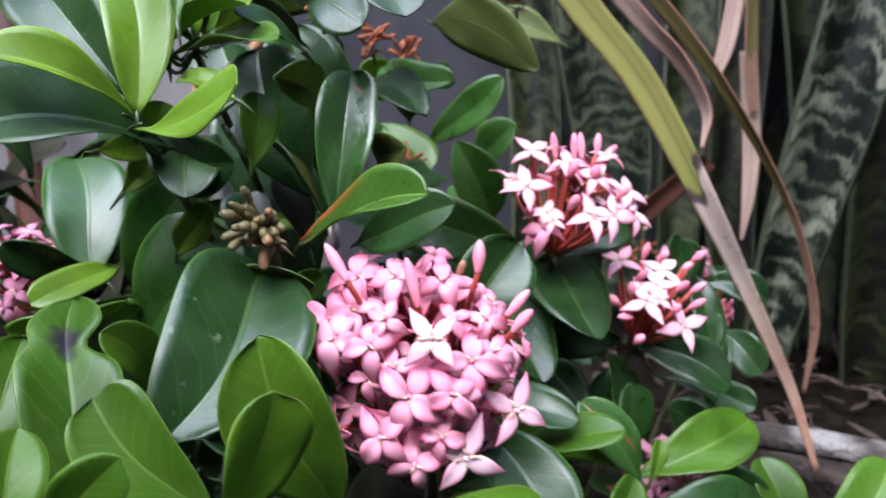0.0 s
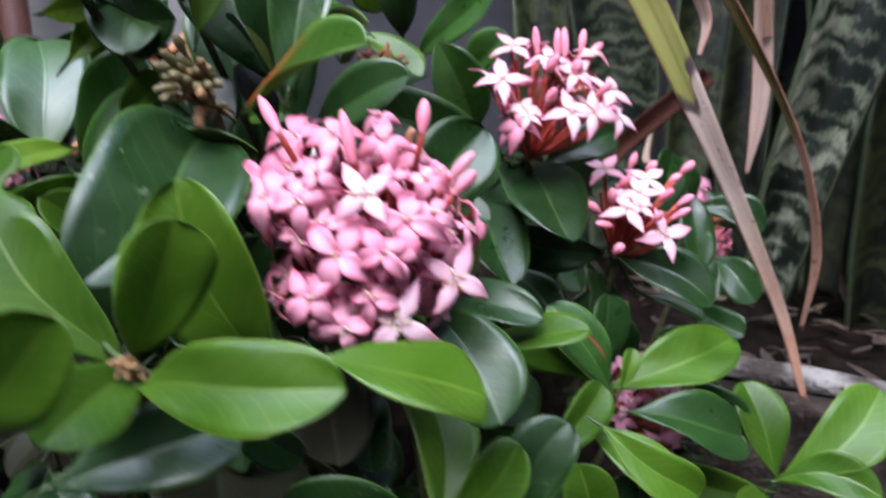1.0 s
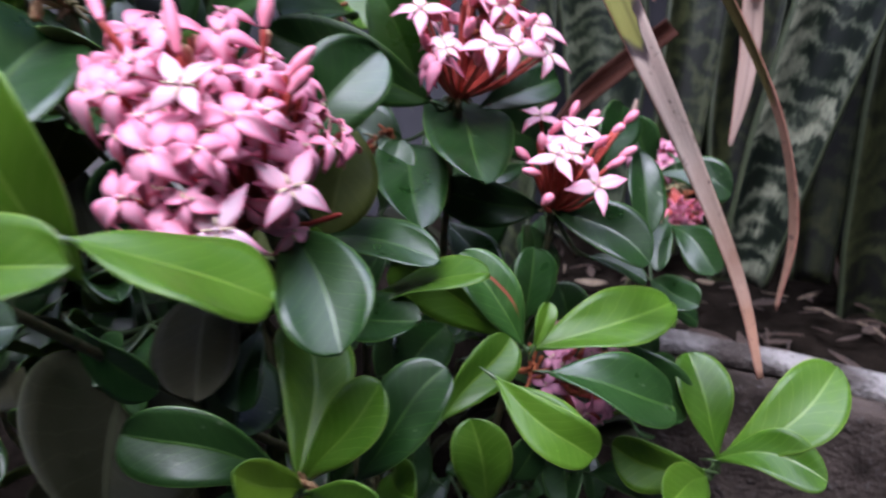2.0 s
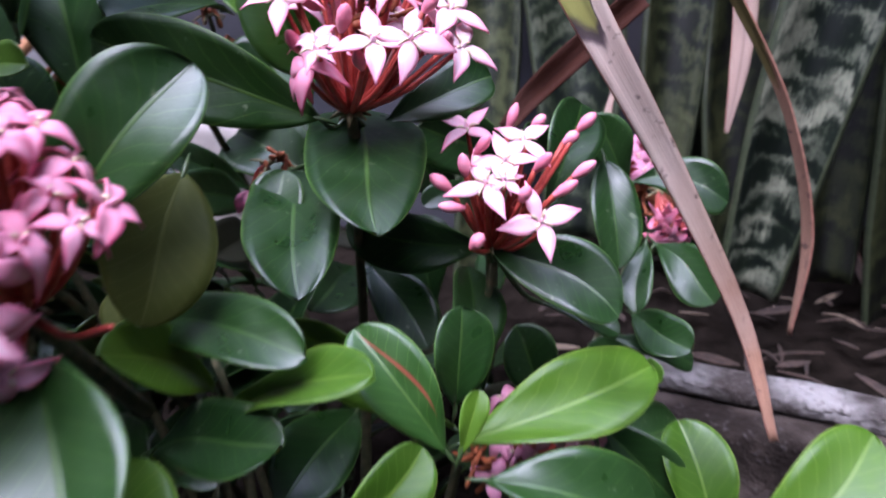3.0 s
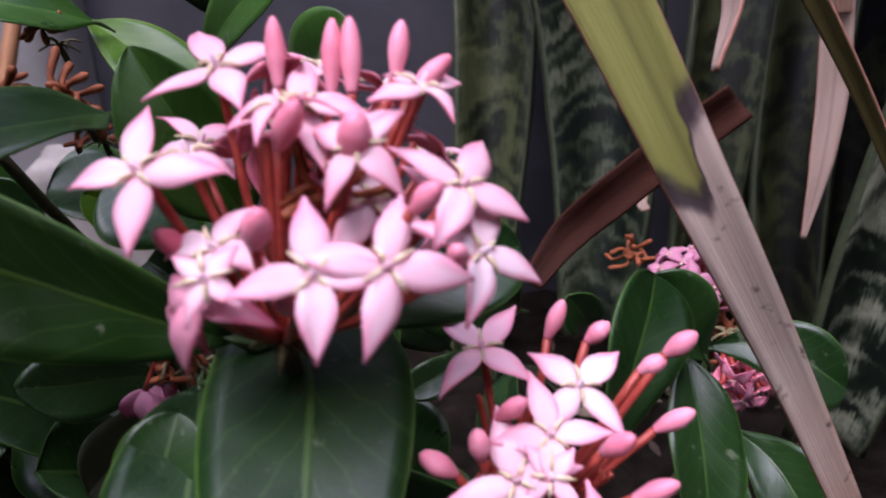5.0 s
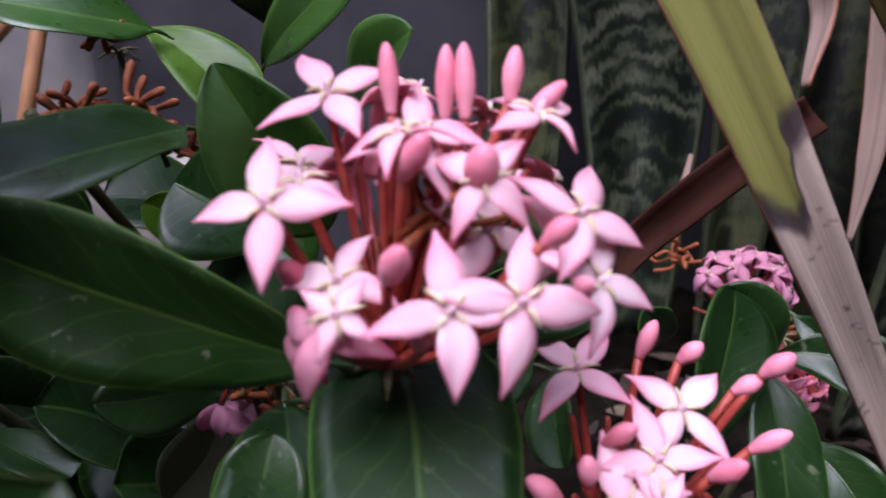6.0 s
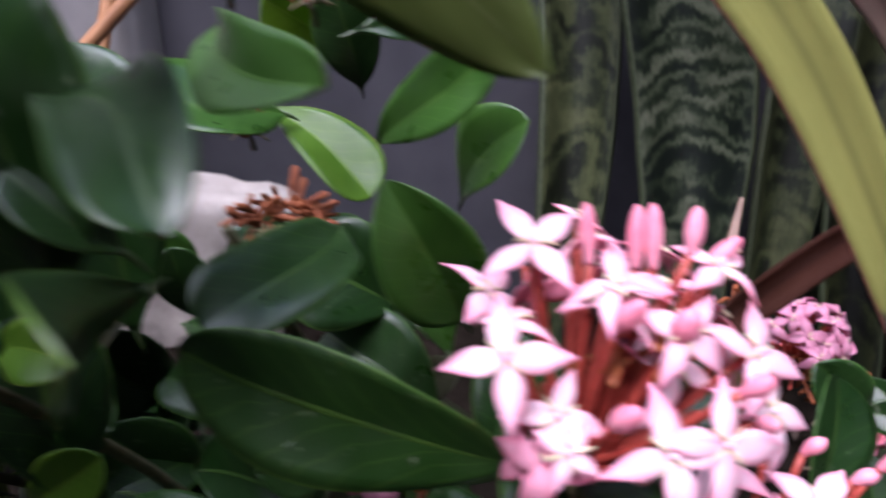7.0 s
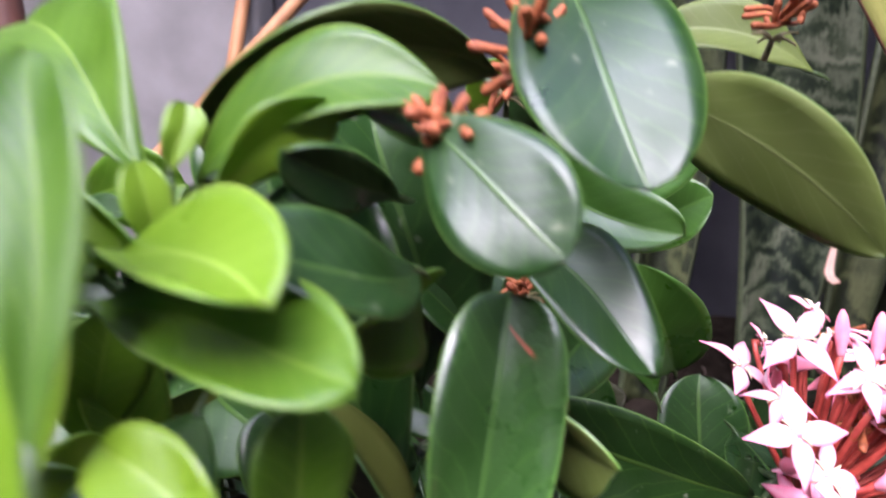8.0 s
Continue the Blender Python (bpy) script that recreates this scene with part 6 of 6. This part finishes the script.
bm = bmesh.new()
tube(bm, [(-0.1001, 0.3460, 0.1567), (-0.0930, 0.3480, 0.1610), (-0.0859, 0.3501, 0.1634)], [0.0006, 0.0011, 0.0008], 5, 0, 8)
ob = part("dry_twig", bm, CREAM, bush, "short pale dry twig caught among the leaves")
ob.matrix_parent_inverse = bush.matrix_basis.inverted()

bud_cluster_base = (-0.0545, 0.2125, 0.2025)
bud_cluster = flower_head(bud_cluster_base, (-0.0545, 0.2205, 0.1795), "cluster of unopened green and tan buds")
green_buds(bud_cluster, bud_cluster_base, (-0.0545, 0.2035, 0.2125), 0.0145, 27)
terminal_bud(sprig_low_left, (-0.0479, 0.1326, 0.1591))
terminal_bud(sprig_low, (0.0203, 0.1802, 0.0750))


# ---- snake plant in the bed ----
snake_plant = tagged(new("snake_plant"), "tall snake plant with banded grey-green sword leaves", "plant")
snake_plant.location = (0.2, 0.55, 0.0)


def snake_leaf(points, widths, face, mat, hollow):
    ob = blade("leaf", snake_plant, points, widths, face, hollow, 0.004, (mat, mat, SNAKE_EDGE))
    ob.matrix_parent_inverse = snake_plant.matrix_basis.inverted()
    return ob


snake_leaf([(0.0749, 0.5727, -0.0079), (0.0826, 0.6208, 0.1597), (0.0775, 0.6547, 0.2780), (0.0584, 0.6915, 0.4516)], [0.030, 0.045, 0.050, 0.045], (0.1000, -1.0000, 0.1000), SNAKE_OLIVE, 0.80)
snake_leaf([(0.1451, 0.5490, 0.0454), (0.1452, 0.5835, 0.1659), (0.1303, 0.5971, 0.2587), (0.0975, 0.6147, 0.4106)], [0.035, 0.060, 0.066, 0.055], (-0.1500, -1.0000, 0.1000), SNAKE, 0.80)
snake_leaf([(0.2031, 0.5812, 0.0217), (0.2134, 0.6208, 0.1597), (0.2211, 0.6547, 0.2780), (0.2237, 0.6985, 0.4308)], [0.030, 0.048, 0.052, 0.050], (0.2000, -1.0000, 0.1000), SNAKE_OLIVE, 0.80)
snake_leaf([(0.2647, 0.5727, -0.0079), (0.2595, 0.6123, 0.1302), (0.2698, 0.6490, 0.2583), (0.2795, 0.6845, 0.4275)], [0.030, 0.042, 0.046, 0.045], (-0.2000, -1.0000, 0.1000), SNAKE_SHADED, 0.80)
snake_leaf([(0.2331, 0.4639, 0.0435), (0.2464, 0.4699, 0.1324), (0.2639, 0.4751, 0.2187), (0.2866, 0.4856, 0.3234), (0.3125, 0.4913, 0.4340)], [0.030, 0.042, 0.050, 0.054, 0.050], (-0.2000, -1.0000, 0.3500), SNAKE_PALE, 0.80)
snake_leaf([(0.3048, 0.5295, 0.0228), (0.3095, 0.5672, 0.1543), (0.2982, 0.5892, 0.2765), (0.2780, 0.6147, 0.4106)], [0.030, 0.045, 0.050, 0.050], (0.1000, -1.0000, 0.1000), SNAKE_SHADED, 0.80)
snake_leaf([(0.3496, 0.5152, -0.0271), (0.3474, 0.5198, 0.0570), (0.3467, 0.5278, 0.1529), (0.3516, 0.5511, 0.2797)], [0.034, 0.052, 0.058, 0.050], (-0.2500, -1.0000, 0.2000), SNAKE_SHADED, 0.80)
snake_leaf([(0.4288, 0.5642, -0.0374), (0.4390, 0.6066, 0.1104), (0.4101, 0.6416, 0.2777), (0.3919, 0.6706, 0.4241)], [0.034, 0.050, 0.058, 0.050], (-0.2500, -1.0000, 0.2000), SNAKE_SHADED, 0.80)
# two added blades in the shade-darkened tones fill the gaps between leaves
snake_leaf([(0.2552, 0.6301, -0.0244), (0.2582, 0.6913, 0.1232), (0.2727, 0.7658, 0.2765), (0.2907, 0.8707, 0.4867)], [0.030, 0.044, 0.048, 0.044], (0.1000, -1.0000, 0.1000), SNAKE_SHADED, 0.80)
snake_leaf([(0.3236, 0.6105, -0.0336), (0.3220, 0.6714, 0.1140), (0.3318, 0.7492, 0.2777), (0.3469, 0.8519, 0.4821)], [0.030, 0.044, 0.048, 0.044], (-0.1000, -1.0000, 0.1000), SNAKE_SHADED, 0.80)


# ---- strap-leaved plant with dying leaves ----
strap_plant = tagged(new("strap_plant"), "strap-leaved plant with dying, drying arching leaves", "plant")
strap_plant.location = (0.2, 0.45, 0.0)


def strap(points, widths, face, mat, label, hollow=0.2, twist=0.0, wavy=0.05, edge=STRAP_EDGE):
    ob = blade("leaf", strap_plant, points, widths, face, hollow, 0.0009, (mat, mat, edge), 60, 6, label, twist, wavy=wavy)
    ob.matrix_parent_inverse = strap_plant.matrix_basis.inverted()
    return ob


strap([(0.0232, 0.3388, 0.3329), (0.0655, 0.3372, 0.2817), (0.0955, 0.3364, 0.2474), (0.1275, 0.3330, 0.1948), (0.1610, 0.3420, 0.1400), (0.1896, 0.3394, 0.0855), (0.2003, 0.3217, 0.0463)], [0.0140, 0.0158, 0.0154, 0.0122, 0.0088, 0.0062, 0.0030], (-0.2500, -0.9000, 0.3500), STRAP_DYING, 'long arching leaf, yellow-green above and dried tan below', twist=-10)
strap([(0.0850, 0.4081, 0.3251), (0.1323, 0.4072, 0.2767), (0.1661, 0.4091, 0.2377), (0.2014, 0.4150, 0.1903), (0.2251, 0.4157, 0.1474), (0.2396, 0.4137, 0.0950), (0.2369, 0.4088, 0.0464)], [0.0090, 0.0080, 0.0064, 0.0050, 0.0045, 0.0060, 0.0020], (-0.5000, -0.8000, 0.2000), STRAP_BROWN, 'narrow arching leaf, olive at the top and dry below', twist=30)
strap([(0.0638, 0.3741, 0.3198), (0.0994, 0.3690, 0.2795), (0.1231, 0.3692, 0.2573), (0.1377, 0.3661, 0.2331), (0.1342, 0.3569, 0.2146)], [0.0100, 0.0095, 0.0090, 0.0070, 0.0020], (-0.4000, -0.9000, 0.1000), STRAP_DRY, 'dry curled leaf', twist=50)
strap([(0.2241, 0.5475, 0.3577), (0.2076, 0.5238, 0.2749), (0.1986, 0.5158, 0.2473)], [0.0140, 0.0120, 0.0080], (-0.2000, -1.0000, 0.2000), STRAP_DRY, 'dry brown hanging leaf')
strap([(0.2220, 0.5204, 0.2631), (0.2268, 0.5086, 0.1992), (0.2248, 0.4983, 0.1633), (0.2194, 0.4885, 0.1293)], [0.0120, 0.0130, 0.0100, 0.0020], (-0.2000, -1.0000, 0.1000), STRAP_DRY, 'dry brown hanging leaf tip')
strap([(0.2197, 0.5261, 0.3284), (0.2213, 0.5150, 0.2670), (0.2261, 0.5079, 0.2197)], [0.0100, 0.0100, 0.0060], (0.2000, -1.0000, 0.1000), STRAP_BROWN, 'olive strap leaf')
strap([(0.3404, 0.5938, 0.0519), (0.3391, 0.5579, 0.0242), (0.3527, 0.5359, -0.0048), (0.3635, 0.5170, -0.0241), (0.3584, 0.4887, -0.0676)], [0.0040, 0.0060, 0.0080, 0.0100, 0.0120], (-0.5000, -0.8000, 0.2000), STRAP_DRY, 'grey curled dry leaf on the soil', twist=60)
strap([(0.0983, 0.3772, 0.1534), (0.1088, 0.3866, 0.1649), (0.1209, 0.3881, 0.1766), (0.1336, 0.3896, 0.1878), (0.1507, 0.3876, 0.2032)], [0.0060, 0.0100, 0.0110, 0.0110, 0.0100], (-0.3000, -0.8000, 0.2000), STRAP_DEAD, 'folded dark brown dead leaf', hollow=0.8, edge=STRAP_DEAD)
strap([(0.1605, 0.5266, 0.1280), (0.1605, 0.5382, 0.1297), (0.1662, 0.5525, 0.1493)], [0.0040, 0.0050, 0.0020], (-0.3000, -0.8000, 0.5000), STRAP_DRY, 'short dry stub')

post("cane", (-0.2559, 0.5596, 0.0000), (-0.1587, 0.9520, 0.9000), 0.0052, CANE, "slim tan garden cane standing by the wall", "cane")
post("cane", (-0.4095, 0.4811, 0.0000), (0.1347, 0.8178, 0.5973), 0.0048, CANE, "slim tan garden cane leaning at the wall", "cane")
post("wooden_post", (-0.3373, 0.5454, 0.0000), (-0.4702, 0.7955, 0.8543), 0.013, WOOD, "dark red-brown wooden post behind the bush", "post")

# ---- litter on the soil ----
LITTER_PALE = plain("litter_straw", (0.10, 0.07, 0.045), (0.20, 0.15, 0.10), 0.8, 400, 0.5)
LITTER_DARK = plain("litter_brown", (0.02, 0.013, 0.009), (0.06, 0.036, 0.024), 0.9, 300, 0.7, 0.001)


def kerb_line(x):
    return 0.409 - 0.36 * (x - 0.193)


random.seed(11)
for k in range(80):
    x = random.uniform(0.12, 0.42)
    y = kerb_line(x) + random.uniform(0.02, 0.20)
    a = random.uniform(0, 6.28)
    size = random.uniform(0.005, 0.016)
    d = Vector((math.cos(a), math.sin(a), random.uniform(-0.05, 0.25)))
    p = Vector((x, y, 0.007))
    pale = random.random() < 0.2
    bm = bmesh.new()
    if random.random() < 0.5:
        tube(bm, [p - d * size, p + Vector((0, 0, 0.003)), p + d * size * 1.3], [0.0008, 0.0012, 0.0006], 5, 0, 8)
        ob = part("twig", bm, LITTER_PALE if pale else LITTER_DARK, None)
        tagged(ob, "thin dry twig lying on the soil", "twig", "litter on the soil")
    else:
        side = Vector((-d.y, d.x, random.uniform(-0.4, 0.4)))
        curl = random.uniform(0.1, 0.5)

        def place(s, c):
            w = size * 0.28 * math.sin(math.pi * (0.05 + 0.9 * s))
            return p + d * size * (2 * s - 1) + side * w * c + Vector((0, 0, 0.003 + curl * size * (s - 0.5) ** 2 + 0.3 * w * c * c)), Vector((0, 0, 1))

        sheet(bm, place, 8, 4, 0.0006)
        ob = part("fallen_leaf", bm, (LITTER_PALE if pale else LITTER_DARK,) * 3, None)
        tagged(ob, "small curled dead leaf lying on the soil", "leaf", "litter on the soil")
